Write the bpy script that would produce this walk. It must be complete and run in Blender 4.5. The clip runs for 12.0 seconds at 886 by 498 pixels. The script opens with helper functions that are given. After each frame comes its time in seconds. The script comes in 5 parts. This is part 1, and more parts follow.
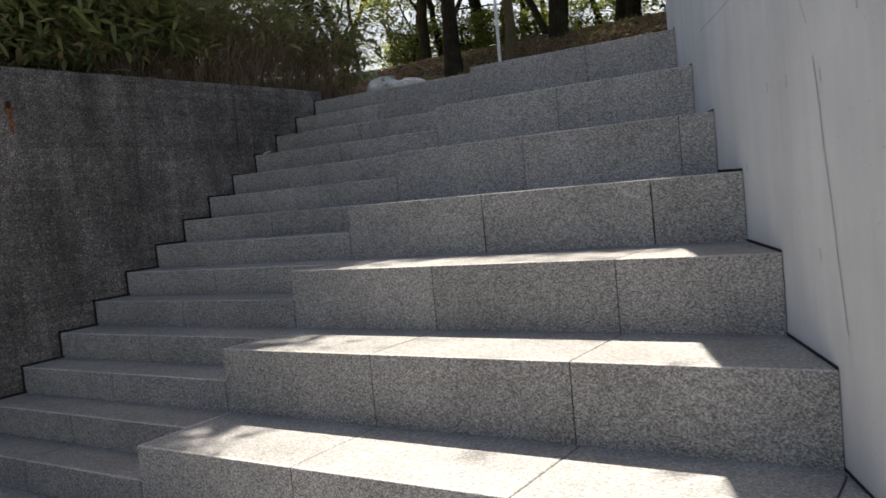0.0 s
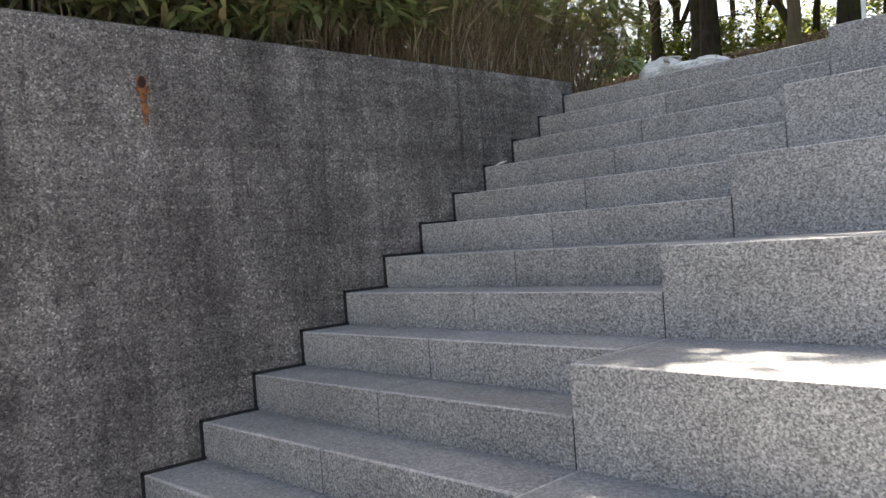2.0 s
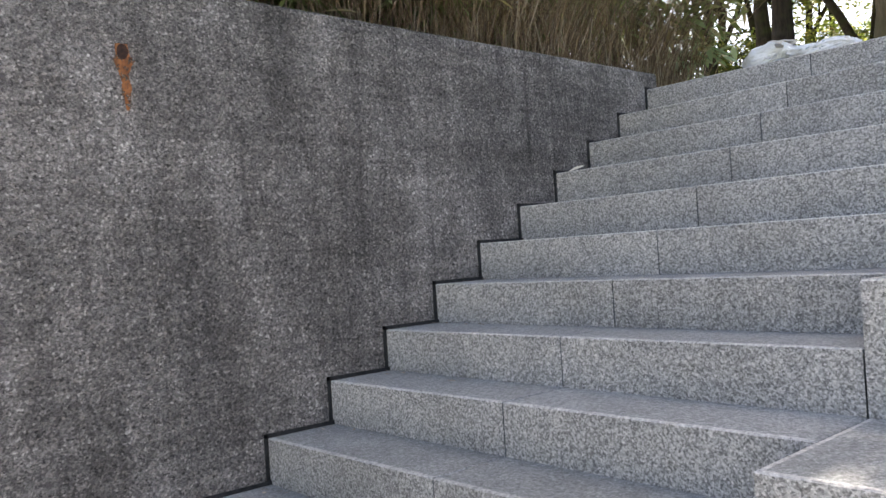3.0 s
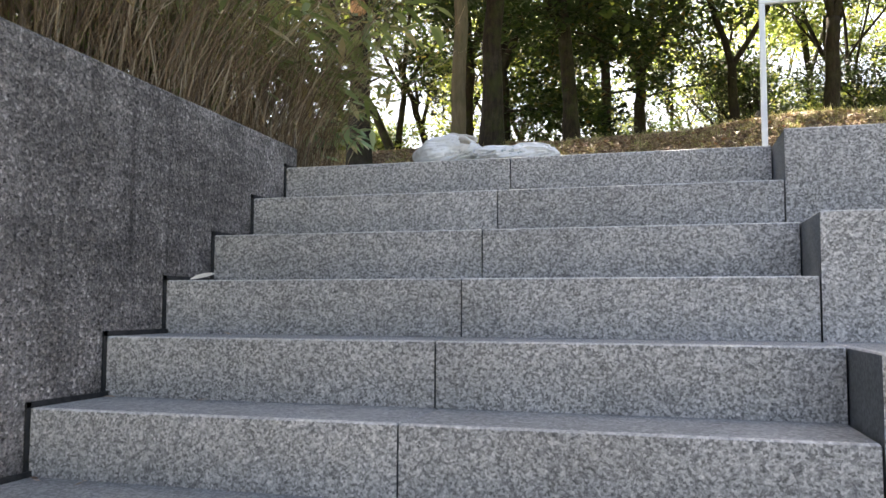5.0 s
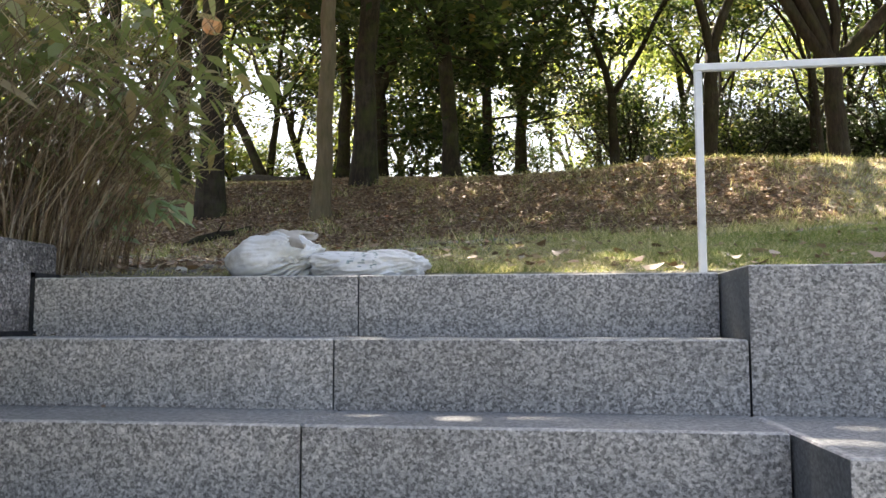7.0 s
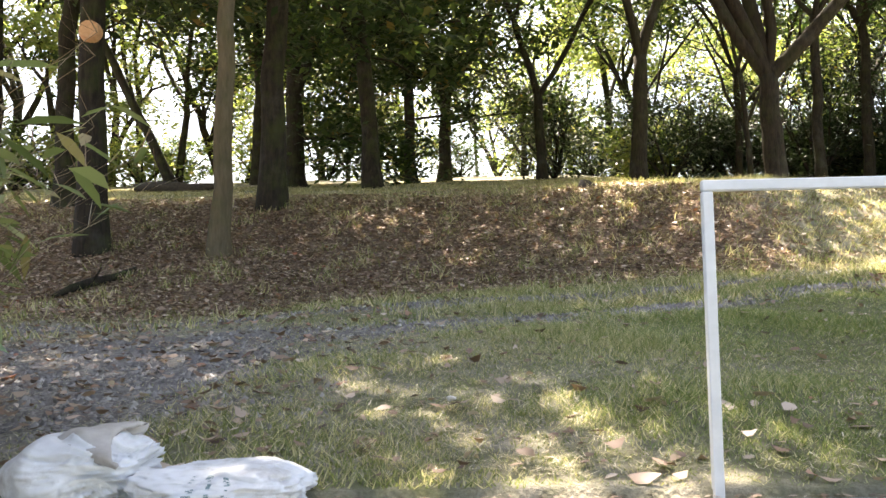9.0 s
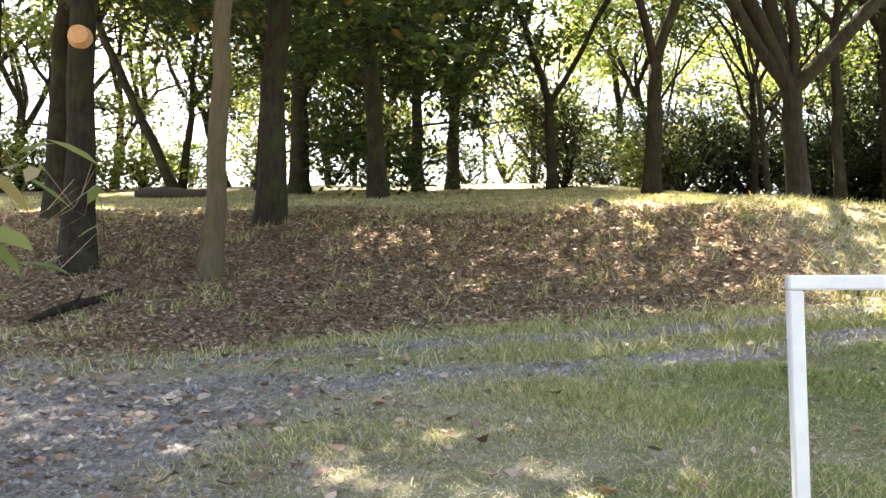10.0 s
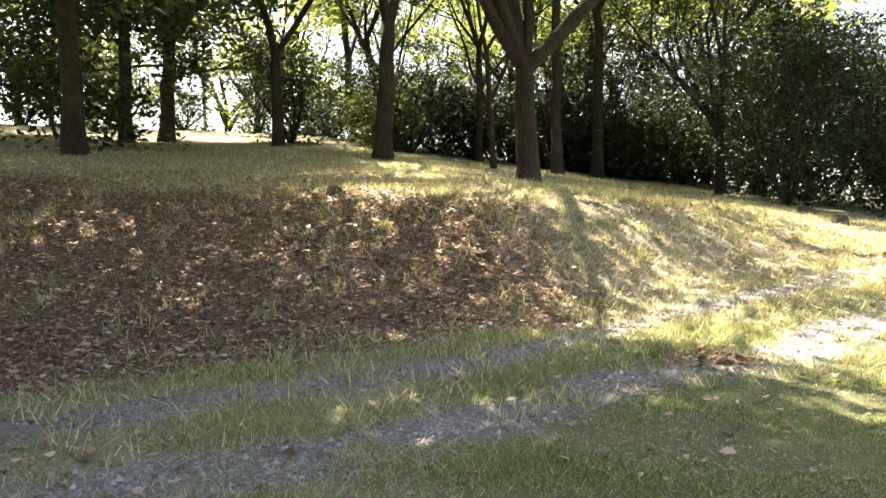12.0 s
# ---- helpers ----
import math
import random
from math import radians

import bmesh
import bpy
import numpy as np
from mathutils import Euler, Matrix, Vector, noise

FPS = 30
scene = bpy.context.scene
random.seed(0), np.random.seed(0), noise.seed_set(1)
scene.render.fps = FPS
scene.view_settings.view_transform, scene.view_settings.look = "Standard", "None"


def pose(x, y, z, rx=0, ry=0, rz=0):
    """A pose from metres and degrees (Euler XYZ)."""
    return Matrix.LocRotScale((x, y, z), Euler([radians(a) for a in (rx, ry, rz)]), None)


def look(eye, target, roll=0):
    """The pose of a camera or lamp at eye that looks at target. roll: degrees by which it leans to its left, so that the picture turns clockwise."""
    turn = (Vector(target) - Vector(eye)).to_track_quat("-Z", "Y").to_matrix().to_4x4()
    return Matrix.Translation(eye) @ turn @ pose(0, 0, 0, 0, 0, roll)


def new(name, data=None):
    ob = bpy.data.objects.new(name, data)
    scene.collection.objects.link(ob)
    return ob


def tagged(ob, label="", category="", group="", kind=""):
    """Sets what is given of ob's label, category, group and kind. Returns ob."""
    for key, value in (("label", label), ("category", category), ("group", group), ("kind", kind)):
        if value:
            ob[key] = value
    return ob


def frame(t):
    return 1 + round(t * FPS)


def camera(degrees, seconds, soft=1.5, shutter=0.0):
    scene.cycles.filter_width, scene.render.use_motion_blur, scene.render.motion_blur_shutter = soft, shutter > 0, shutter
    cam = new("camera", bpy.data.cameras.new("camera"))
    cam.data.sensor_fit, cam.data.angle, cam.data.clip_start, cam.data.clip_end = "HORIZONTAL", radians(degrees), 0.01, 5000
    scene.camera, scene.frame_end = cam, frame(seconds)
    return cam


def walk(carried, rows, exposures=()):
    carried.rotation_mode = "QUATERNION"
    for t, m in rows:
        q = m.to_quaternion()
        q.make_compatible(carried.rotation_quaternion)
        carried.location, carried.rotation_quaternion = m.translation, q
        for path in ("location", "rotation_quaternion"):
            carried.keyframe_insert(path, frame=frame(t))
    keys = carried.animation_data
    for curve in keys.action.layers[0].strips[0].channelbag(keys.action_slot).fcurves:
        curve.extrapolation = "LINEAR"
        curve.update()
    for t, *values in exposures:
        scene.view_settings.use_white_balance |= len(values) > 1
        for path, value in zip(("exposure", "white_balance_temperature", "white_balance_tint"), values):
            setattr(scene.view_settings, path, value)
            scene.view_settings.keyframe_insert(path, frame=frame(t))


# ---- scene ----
cam = camera(55.5, 12.0, shutter=0.1)
PATH = [
    (0, (6.141, -6.986, -1.099), (5.035, -5.325, -1.234), -5.4),
    (0.5, (5.681, -6.51, -1.079), (4.395, -4.985, -1.218), -5.2),
    (1, (5.165, -6.096, -1.056), (3.861, -4.585, -1.193), -5.1),
    (1.5, (4.663, -5.642, -1.024), (3.238, -4.24, -1.079), -5.0),
    (2, (4.138, -5.312, -1.041), (2.682, -3.942, -1.069), -4.2),
    (2.5, (3.654, -4.984, -1.016), (2.161, -3.653, -1.008), -3.8),
    (2.7, (3.487, -4.867, -1.008), (1.958, -3.578, -1.012), -3.7),
    (4.3, (2.099, -4.016, -0.912), (1.23, -2.224, -0.728), -1.0),
    (4.5, (1.963, -3.938, -0.836), (1.245, -2.078, -0.685), -0.1),
    (5, (1.822, -3.626, -0.668), (1.273, -1.708, -0.527), 0.2),
    (5.5, (1.709, -3.39, -0.502), (1.248, -1.453, -0.317), 0.6),
    (6, (1.697, -3.13, -0.384), (1.436, -1.16, -0.161), 1.1),
    (6.5, (1.72, -2.848, -0.206), (1.505, -0.867, -0.04), 0.9),
    (6.7, (1.722, -2.735, -0.187), (1.473, -0.759, -0.011), 0.5),
    (8.3, (1.6, -1.876, 0.238), (1.298, 0.097, 0.375), -0.7),
    (8.5, (1.608, -1.833, 0.293), (1.462, 0.156, 0.436), -0.7),
    (9, (1.666, -1.649, 0.427), (1.57, 0.344, 0.570), -1.0),
    (9.5, (1.631, -1.344, 0.553), (1.41, 0.635, 0.730), 0.4),
    (10, (1.659, -1.19, 0.649), (1.546, 0.801, 0.797), -0.2),
    (10.5, (1.721, -0.88, 0.845), (1.539, 1.111, 0.899), -1.0),
    (10.6, (1.724, -0.836, 0.864), (1.543, 1.154, 0.942), -1.1),
    (10.7, (1.732, -0.813, 0.884), (1.649, 1.183, 0.971), -0.0),
    (11, (1.671, -0.709, 0.97), (1.91, 1.276, 1.004), -1.3),
    (11.5, (1.678, -0.507, 1.059), (2.224, 1.416, 1.134), -0.6),
    (12, (1.683, -0.321, 1.176), (2.213, 1.608, 1.182), -0.3),
]
EXPOSURE = [(0.0, 1.14), (0.5, 1.38), (1.0, 1.58), (1.5, 1.86), (2.0, 2.36), (2.5, 2.8), (4.5, 2.95), (5.0, 2.8), (5.5, 2.78), (6.5, 2.5), (8.5, 2.75), (9.0, 2.8), (9.5, 3.1), (10.0, 3.14), (10.5, 3.05), (11.0, 2.95), (12.0, 2.6)]
walk(cam, [(t, look(eye, target, roll)) for t, eye, target, roll in PATH], [(t, e, 8000, 14) for t, e in EXPOSURE])

# ---- light ----
SUN_EL, SUN_LEFT = 62.0, 12.0          # degrees: height of the sun, and its turn to the left of +y
world = bpy.data.worlds.new("world")
scene.world = world
world.use_nodes = True
wn = world.node_tree.nodes
sky = wn.new("ShaderNodeTexSky")
sky.sky_type, sky.sun_disc = "NISHITA", False
sky.sun_elevation, sky.sun_rotation = radians(SUN_EL), radians(-SUN_LEFT)
sky.dust_density = 2.5
wn["Background"].inputs["Strength"].default_value = 0.083
world.node_tree.links.new(sky.outputs[0], wn["Background"].inputs["Color"])
sun = new("sun", bpy.data.lights.new("sun", "SUN"))
sun.data.energy, sun.data.angle, sun.data.color = 5.0, radians(0.55), (1.0, 0.99, 0.968)
_e, _a = radians(SUN_EL), radians(SUN_LEFT)
sun.matrix_world = look((0, 0, 40), Vector((0, 0, 40)) - Vector((-math.sin(_a) * math.cos(_e), math.cos(_a) * math.cos(_e), math.sin(_e))))


# ---- materials ----
class Mat:
    """A small wrapper for writing node materials."""

    def __init__(self, name, rough=0.8, metal=0.0, spec=0.3):
        self.m = bpy.data.materials.new(name)
        self.m.use_nodes = True
        self.t = self.m.node_tree
        self.b = self.t.nodes["Principled BSDF"]
        self.b.inputs["Roughness"].default_value = rough
        self.b.inputs["Metallic"].default_value = metal
        self.b.inputs["Specular IOR Level"].default_value = spec
        self.co = self.node("ShaderNodeNewGeometry").outputs["Position"]

    def node(self, kind, **kw):
        n = self.t.nodes.new(kind)
        for k, v in kw.items():
            n.inputs[k].default_value = v
        return n

    def link(self, a, b):
        self.t.links.new(a, b)

    def scaled(self, x, y, z):
        n = self.node("ShaderNodeMapping")
        n.inputs["Scale"].default_value = (x, y, z)
        self.link(self.co, n.inputs["Vector"])
        return n.outputs[0]

    def noise(self, scale, detail=4.0, rough=0.6, co=None):
        n = self.node("ShaderNodeTexNoise", Scale=scale, Detail=detail, Roughness=rough)
        self.link(co or self.co, n.inputs["Vector"])
        return n.outputs["Fac"]

    def voronoi(self, scale, out="Color", co=None):
        n = self.node("ShaderNodeTexVoronoi", Scale=scale)
        self.link(co or self.co, n.inputs["Vector"])
        return n.outputs[out]

    def ramp(self, fac, stops, hard=False):
        n = self.t.nodes.new("ShaderNodeValToRGB")
        r = n.color_ramp
        r.interpolation = "CONSTANT" if hard else "LINEAR"
        while len(r.elements) < len(stops):
            r.elements.new(0.5)
        for e, (p, c) in zip(r.elements, stops):
            e.position = p
            e.color = (*c, 1) if isinstance(c, tuple) else (c, c, c, 1)
        self.link(fac, n.inputs["Fac"])
        return n.outputs["Color"]

    def mix(self, fac, a, b, how="MIX"):
        n = self.t.nodes.new("ShaderNodeMix")
        n.data_type, n.blend_type = "RGBA", how
        for sock, v in ((n.inputs[0], fac), (n.inputs[6], a), (n.inputs[7], b)):
            if isinstance(v, (int, float)):
                sock.default_value = v if sock == n.inputs[0] else (v, v, v, 1)
            elif isinstance(v, tuple):
                sock.default_value = (*v, 1)
            else:
                self.link(v, sock)
        return n.outputs[2]

    def math(self, op, a, b):
        n = self.t.nodes.new("ShaderNodeMath")
        n.operation = op
        for sock, v in zip(n.inputs, (a, b)):
            if isinstance(v, (int, float)):
                sock.default_value = v
            else:
                self.link(v, sock)
        return n.outputs[0]

    def island(self):
        return self.node("ShaderNodeNewGeometry").outputs["Random Per Island"]

    def each(self):
        return self.node("ShaderNodeObjectInfo").outputs["Random"]

    def color(self, c):
        self.link(c, self.b.inputs["Base Color"]) if not isinstance(c, tuple) else setattr(self.b.inputs["Base Color"], "default_value", (*c, 1))
        return self

    def bump(self, height, strength=0.4, distance=0.01):
        n = self.node("ShaderNodeBump", Strength=strength, Distance=distance)
        self.link(height, n.inputs["Height"])
        self.link(n.outputs[0], self.b.inputs["Normal"])
        return self

    def translucent(self, color, share):
        tr = self.node("ShaderNodeBsdfTranslucent")
        self.link(color, tr.inputs["Color"])
        mx = self.node("ShaderNodeMixShader", Fac=share)
        out = self.t.nodes["Material Output"]
        self.link(self.b.outputs[0], mx.inputs[1])
        self.link(tr.outputs[0], mx.inputs[2])
        self.link(mx.outputs[0], out.inputs["Surface"])
        return self


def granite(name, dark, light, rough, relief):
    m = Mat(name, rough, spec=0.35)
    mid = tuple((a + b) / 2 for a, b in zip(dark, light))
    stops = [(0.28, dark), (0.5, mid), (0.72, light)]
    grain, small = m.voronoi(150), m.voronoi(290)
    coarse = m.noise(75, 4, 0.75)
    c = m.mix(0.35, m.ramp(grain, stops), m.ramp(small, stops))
    fleck = m.noise(1.0, 3, 0.7, m.scaled(72, 72, 105))
    c = m.mix(1.0, c, m.ramp(fleck, [(0.3, 0.64), (0.5, 1.0), (0.7, 1.36)]), "MULTIPLY")
    c = m.mix(1.0, c, m.ramp(coarse, [(0.36, (0.8, 0.8, 0.81)), (0.5, (0.95, 0.945, 0.94)), (0.64, (1.08, 1.06, 1.05))]), "MULTIPLY")
    stain = m.ramp(m.noise(2.3, 5, 0.65), [(0.3, 0.78), (0.7, 1.06)])
    c = m.mix(1.0, c, stain, "MULTIPLY")
    tone = m.ramp(m.each(), [(0.0, 0.88), (1.0, 1.08)])
    c = m.mix(1.0, c, tone, "MULTIPLY")
    m.color(c).bump(m.mix(0.5, grain, coarse), relief, 0.005)
    return m.m


GRANITE = granite("hammered granite", (0.165, 0.161, 0.158), (0.645, 0.626, 0.612), 0.85, 0.8)
GRANITE_TOP = granite("flamed granite tread", (0.18, 0.193, 0.199), (0.395, 0.414, 0.421), 0.58, 0.25)
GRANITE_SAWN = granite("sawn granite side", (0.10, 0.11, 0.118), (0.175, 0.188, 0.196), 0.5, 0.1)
GRANITE_MARGIN = granite("dressed granite margin", (0.40, 0.40, 0.40), (0.62, 0.62, 0.61), 0.7, 0.2)


def make_joint():
    m = Mat("dark joint sealant", 0.9)
    return m.color(m.ramp(m.noise(30), [(0.3, 0.014), (0.7, 0.04)])).m


JOINT = make_joint()


def make_mortar():
    m = Mat("grey joint mortar", 0.95)
    return m.color(m.ramp(m.noise(25), [(0.3, 0.05), (0.7, 0.11)])).m


MORTAR = make_mortar()


def make_aggregate():
    m = Mat("weathered exposed-aggregate concrete", 0.92, spec=0.2)
    c = m.ramp(m.noise(4.5, 8, 0.78), [(0.28, (0.108, 0.101, 0.095)), (0.5, (0.174, 0.164, 0.157)), (0.72, (0.25, 0.237, 0.227))])
    # fine stones of many tones, a few of them pale or reddish
    peb = m.ramp(m.voronoi(105), [(0.2, (0.5, 0.49, 0.48)), (0.45, (0.9, 0.89, 0.88)), (0.7, (1.3, 1.28, 1.26)), (0.8, (1.5, 1.4, 1.34)), (0.86, (2.3, 2.26, 2.2))])
    c = m.mix(0.75, c, peb, "MULTIPLY")
    grit = m.ramp(m.voronoi(210), [(0.25, 0.55), (0.5, 1.0), (0.75, 1.4)])
    c = m.mix(0.7, c, grit, "MULTIPLY")
    # washed-out pits between the stones
    pit = m.noise(62, 3, 0.6, m.scaled(1.0, 1.0, 1.5))
    c = m.mix(m.ramp(pit, [(0.33, 0.9), (0.43, 0.0)]), c, (0.028, 0.026, 0.025))
    # rain streaks and soot, drawn out downwards
    streak = m.noise(1.0, 5, 0.6, m.scaled(1, 2.6, 0.8))
    c = m.mix(1.0, c, m.ramp(streak, [(0.3, 0.58), (0.5, 1.0), (0.7, 1.4)]), "MULTIPLY")
    thin = m.noise(1.0, 4, 0.6, m.scaled(1, 17, 0.7))
    c = m.mix(1.0, c, m.ramp(thin, [(0.28, 0.62), (0.42, 1.0), (0.66, 1.12)]), "MULTIPLY")
    soot = m.noise(1.3, 4, 0.6)
    c = m.mix(1.0, c, m.ramp(soot, [(0.3, 0.74), (0.62, 1.08)]), "MULTIPLY")
    board = m.noise(1.0, 3, 0.5, m.scaled(1, 0.3, 21))
    c = m.mix(1.0, c, m.ramp(board, [(0.35, 0.86), (0.6, 1.07)]), "MULTIPLY")
    m.color(c).bump(m.mix(0.5, m.voronoi(105, "Distance"), pit), 1.0, 0.012)
    return m.m


AGGREGATE = make_aggregate()


def make_fair_concrete():
    m = Mat("pale fair-faced concrete", 0.6, spec=0.3)
    c = m.ramp(m.noise(1.5, 6, 0.6), [(0.3, (0.60, 0.61, 0.62)), (0.7, (0.72, 0.73, 0.74))])
    streak = m.noise(1.0, 5, 0.65, m.scaled(3.0, 3.0, 0.3))
    c = m.mix(1.0, c, m.ramp(streak, [(0.3, 0.88), (0.6, 1.02)]), "MULTIPLY")
    pock = m.noise(48, 2, 0.5)
    c = m.mix(m.ramp(pock, [(0.24, 1.0), (0.29, 0.0)]), c, (0.4, 0.41, 0.42))
    m.color(c).bump(m.noise(6, 6, 0.7), 0.15, 0.01)
    return m.m


FAIR = make_fair_concrete()


def plain(name, c0, c1, rough=0.7, metal=0.0, scale=20, bump=0.15, spec=0.3):
    m = Mat(name, rough, metal, spec)
    n = m.noise(scale, 5, 0.65)
    m.color(m.ramp(n, [(0.3, c0), (0.7, c1)])).bump(n, bump, 0.004)
    return m.m


RAIL = plain("white painted steel", (0.66, 0.66, 0.65), (0.80, 0.80, 0.79), 0.35, 0.0, 14, 0.08, 0.5)


def make_rust():
    m = Mat("orange rust stain", 0.95)
    n = m.noise(48, 5, 0.75)
    m.color(m.ramp(m.noise(30, 4), [(0.3, (0.12, 0.05, 0.026)), (0.7, (0.36, 0.145, 0.055))]))
    clear = m.node("ShaderNodeBsdfTransparent")
    mx = m.node("ShaderNodeMixShader")
    m.link(m.ramp(n, [(0.5, 0.0), (0.64, 0.7)]), mx.inputs[0])
    m.link(m.b.outputs[0], mx.inputs[1])
    m.link(clear.outputs[0], mx.inputs[2])
    m.link(mx.outputs[0], m.t.nodes["Material Output"].inputs["Surface"])
    return m.m


RUST = make_rust()
RUST_DARK = plain("dark rusted iron", (0.02, 0.012, 0.01), (0.06, 0.03, 0.02), 0.9, 0.0, 60)


def make_sack_cloth():
    m = Mat("weathered white woven sack", 0.7, spec=0.3)
    weave = m.math("ADD", m.noise(1.0, 1, 0.5, m.scaled(420, 420, 40)), m.noise(1.0, 1, 0.5, m.scaled(40, 40, 420)))
    c = m.ramp(m.noise(9, 5, 0.65), [(0.3, (0.68, 0.68, 0.675)), (0.7, (0.87, 0.885, 0.9))])
    c = m.mix(m.ramp(m.noise(5.5, 6, 0.7), [(0.5, 0.0), (0.66, 0.75)]), c, (0.34, 0.3, 0.26))
    m.color(c).bump(weave, 0.25, 0.002)
    return m.m


SACK = make_sack_cloth()
SACK_DIRTY = plain("muddy woven sack", (0.38, 0.345, 0.305), (0.6, 0.565, 0.52), 0.8, 0.0, 12, 0.5)
PRINT = plain("faded green print", (0.16, 0.24, 0.25), (0.34, 0.44, 0.44), 0.8, 0.0, 60)
CUT_WOOD = plain("freshly sawn wood", (0.5, 0.26, 0.13), (0.68, 0.4, 0.22), 0.8, 0.0, 40, 0.2)
STUMP = plain("weathered dead wood", (0.035, 0.028, 0.023), (0.10, 0.085, 0.07), 0.9, 0.0, 30, 0.6)


def bark(name, c0, c1, moss=0.0):
    m = Mat(name, 0.95, spec=0.15)
    rid = m.noise(1.0, 6, 0.7, m.scaled(26, 26, 5))
    c = m.ramp(rid, [(0.3, c0), (0.7, c1)])
    patch = m.noise(2.6, 5, 0.7)
    c = m.mix(m.ramp(patch, [(0.52, 0.0), (0.7, 0.35)]), c, (0.10, 0.095, 0.08))
    if moss:
        c = m.mix(m.ramp(m.noise(3.7, 4), [(0.45, 0.0), (0.65, moss)]), c, (0.055, 0.075, 0.02))
    m.color(c).bump(rid, 0.9, 0.03)
    return m.m


BARK_DARK = bark("dark furrowed bark", (0.014, 0.011, 0.009), (0.045, 0.036, 0.027), 0.4)
BARK_PALE = bark("smooth grey-brown bark", (0.082, 0.065, 0.041), (0.155, 0.124, 0.08), 0.25)
BARK_MID = bark("brown scaly bark", (0.016, 0.0118, 0.0088), (0.046, 0.035, 0.026), 0.2)


def leaf_mat(name, stops, share=0.45, rough=0.5, spec=0.4):
    m = Mat(name, rough, 0.0, spec)
    c = m.ramp(m.island(), stops)
    m.color(c)
    m.translucent(m.mix(1.0, c, (1.6, 1.68, 0.95), "MULTIPLY"), share)
    return m.m


LEAF_DEEP = leaf_mat("deep green leaves", [(0.0, (0.018, 0.033, 0.012)), (0.6, (0.036, 0.06, 0.019)), (0.95, (0.066, 0.088, 0.026)), (1.0, (0.17, 0.11, 0.035))], 0.36, 0.5, 0.35)
LEAF_LIGHT = leaf_mat("light yellow-green leaves", [(0.0, (0.10, 0.14, 0.05)), (0.55, (0.19, 0.225, 0.085)), (0.9, (0.28, 0.29, 0.12)), (1.0, (0.33, 0.25, 0.11))], 0.55)
LEAF_PINE = leaf_mat("blue-green needles", [(0.0, (0.014, 0.026, 0.013)), (1.0, (0.042, 0.062, 0.028))], 0.24, 0.5, 0.35)
LEAF_SASA = leaf_mat("bamboo grass leaves", [(0.0, (0.11, 0.14, 0.055)), (0.7, (0.24, 0.28, 0.125)), (0.84, (0.32, 0.31, 0.16)), (0.93, (0.33, 0.24, 0.13)), (1.0, (0.45, 0.38, 0.26))], 0.35)
LEAF_SPRIG = leaf_mat("broad bamboo leaves", [(0.0, (0.2, 0.3, 0.19)), (0.4, (0.33, 0.44, 0.31)), (0.62, (0.4, 0.47, 0.35)), (0.7, (0.5, 0.44, 0.34)), (1.0, (0.66, 0.6, 0.5))], 0.4)
STEM_SASA = leaf_mat("dry bamboo grass stems", [(0.0, (0.09, 0.058, 0.036)), (0.5, (0.22, 0.15, 0.092)), (0.8, (0.36, 0.27, 0.18)), (1.0, (0.52, 0.45, 0.35))], 0.15)
GRASS = leaf_mat("lawn grass blades", [(0.0, (0.13, 0.165, 0.06)), (0.4, (0.24, 0.265, 0.115)), (0.65, (0.43, 0.395, 0.24)), (1.0, (0.7, 0.61, 0.47))], 0.4)
GRASS_DRY = leaf_mat("dry bank grass", [(0.0, (0.13, 0.14, 0.05)), (0.4, (0.26, 0.24, 0.11)), (0.7, (0.46, 0.395, 0.26)), (1.0, (0.7, 0.62, 0.48))], 0.35)
GRASS_LUSH = leaf_mat("lush lawn grass blades", [(0.0, (0.11, 0.15, 0.05)), (0.55, (0.21, 0.26, 0.105)), (0.85, (0.38, 0.37, 0.2)), (1.0, (0.6, 0.53, 0.37))], 0.4)
STRAW = leaf_mat("pale straw", [(0.0, (0.32, 0.27, 0.18)), (0.6, (0.5, 0.44, 0.32)), (1.0, (0.68, 0.62, 0.5))], 0.15)
LITTER = leaf_mat("fallen brown leaves", [(0.0, (0.12, 0.075, 0.055)), (0.45, (0.28, 0.18, 0.13)), (0.78, (0.45, 0.335, 0.265)), (0.93, (0.64, 0.53, 0.44)), (1.0, (0.38, 0.13, 0.07))], 0.12)


def make_gravel():
    m = Mat("blue-grey gravel stones", 0.9)
    return m.color(m.ramp(m.island(), [(0.0, (0.115, 0.104, 0.096)), (0.6, (0.25, 0.23, 0.217)), (0.92, (0.39, 0.365, 0.34)), (1.0, (0.52, 0.49, 0.45))])).m


GRAVEL = make_gravel()

# the two wheel tracks across the lawn: far and near centre lines, then the worn patch by the steps
TRACKS = (((-3.2, 3.55), (1.0, 3.58), (2.1, 3.98), (3.3, 4.3), (4.1, 4.7), (5.6, 5.35), (8.0, 6.55), (14.0, 9.4)), ((-3.0, 2.5), (1.1, 2.78), (2.3, 3.1), (3.0, 3.34), (3.8, 3.56), (4.6, 3.78), (5.7, 4.3), (14.0, 8.1)))


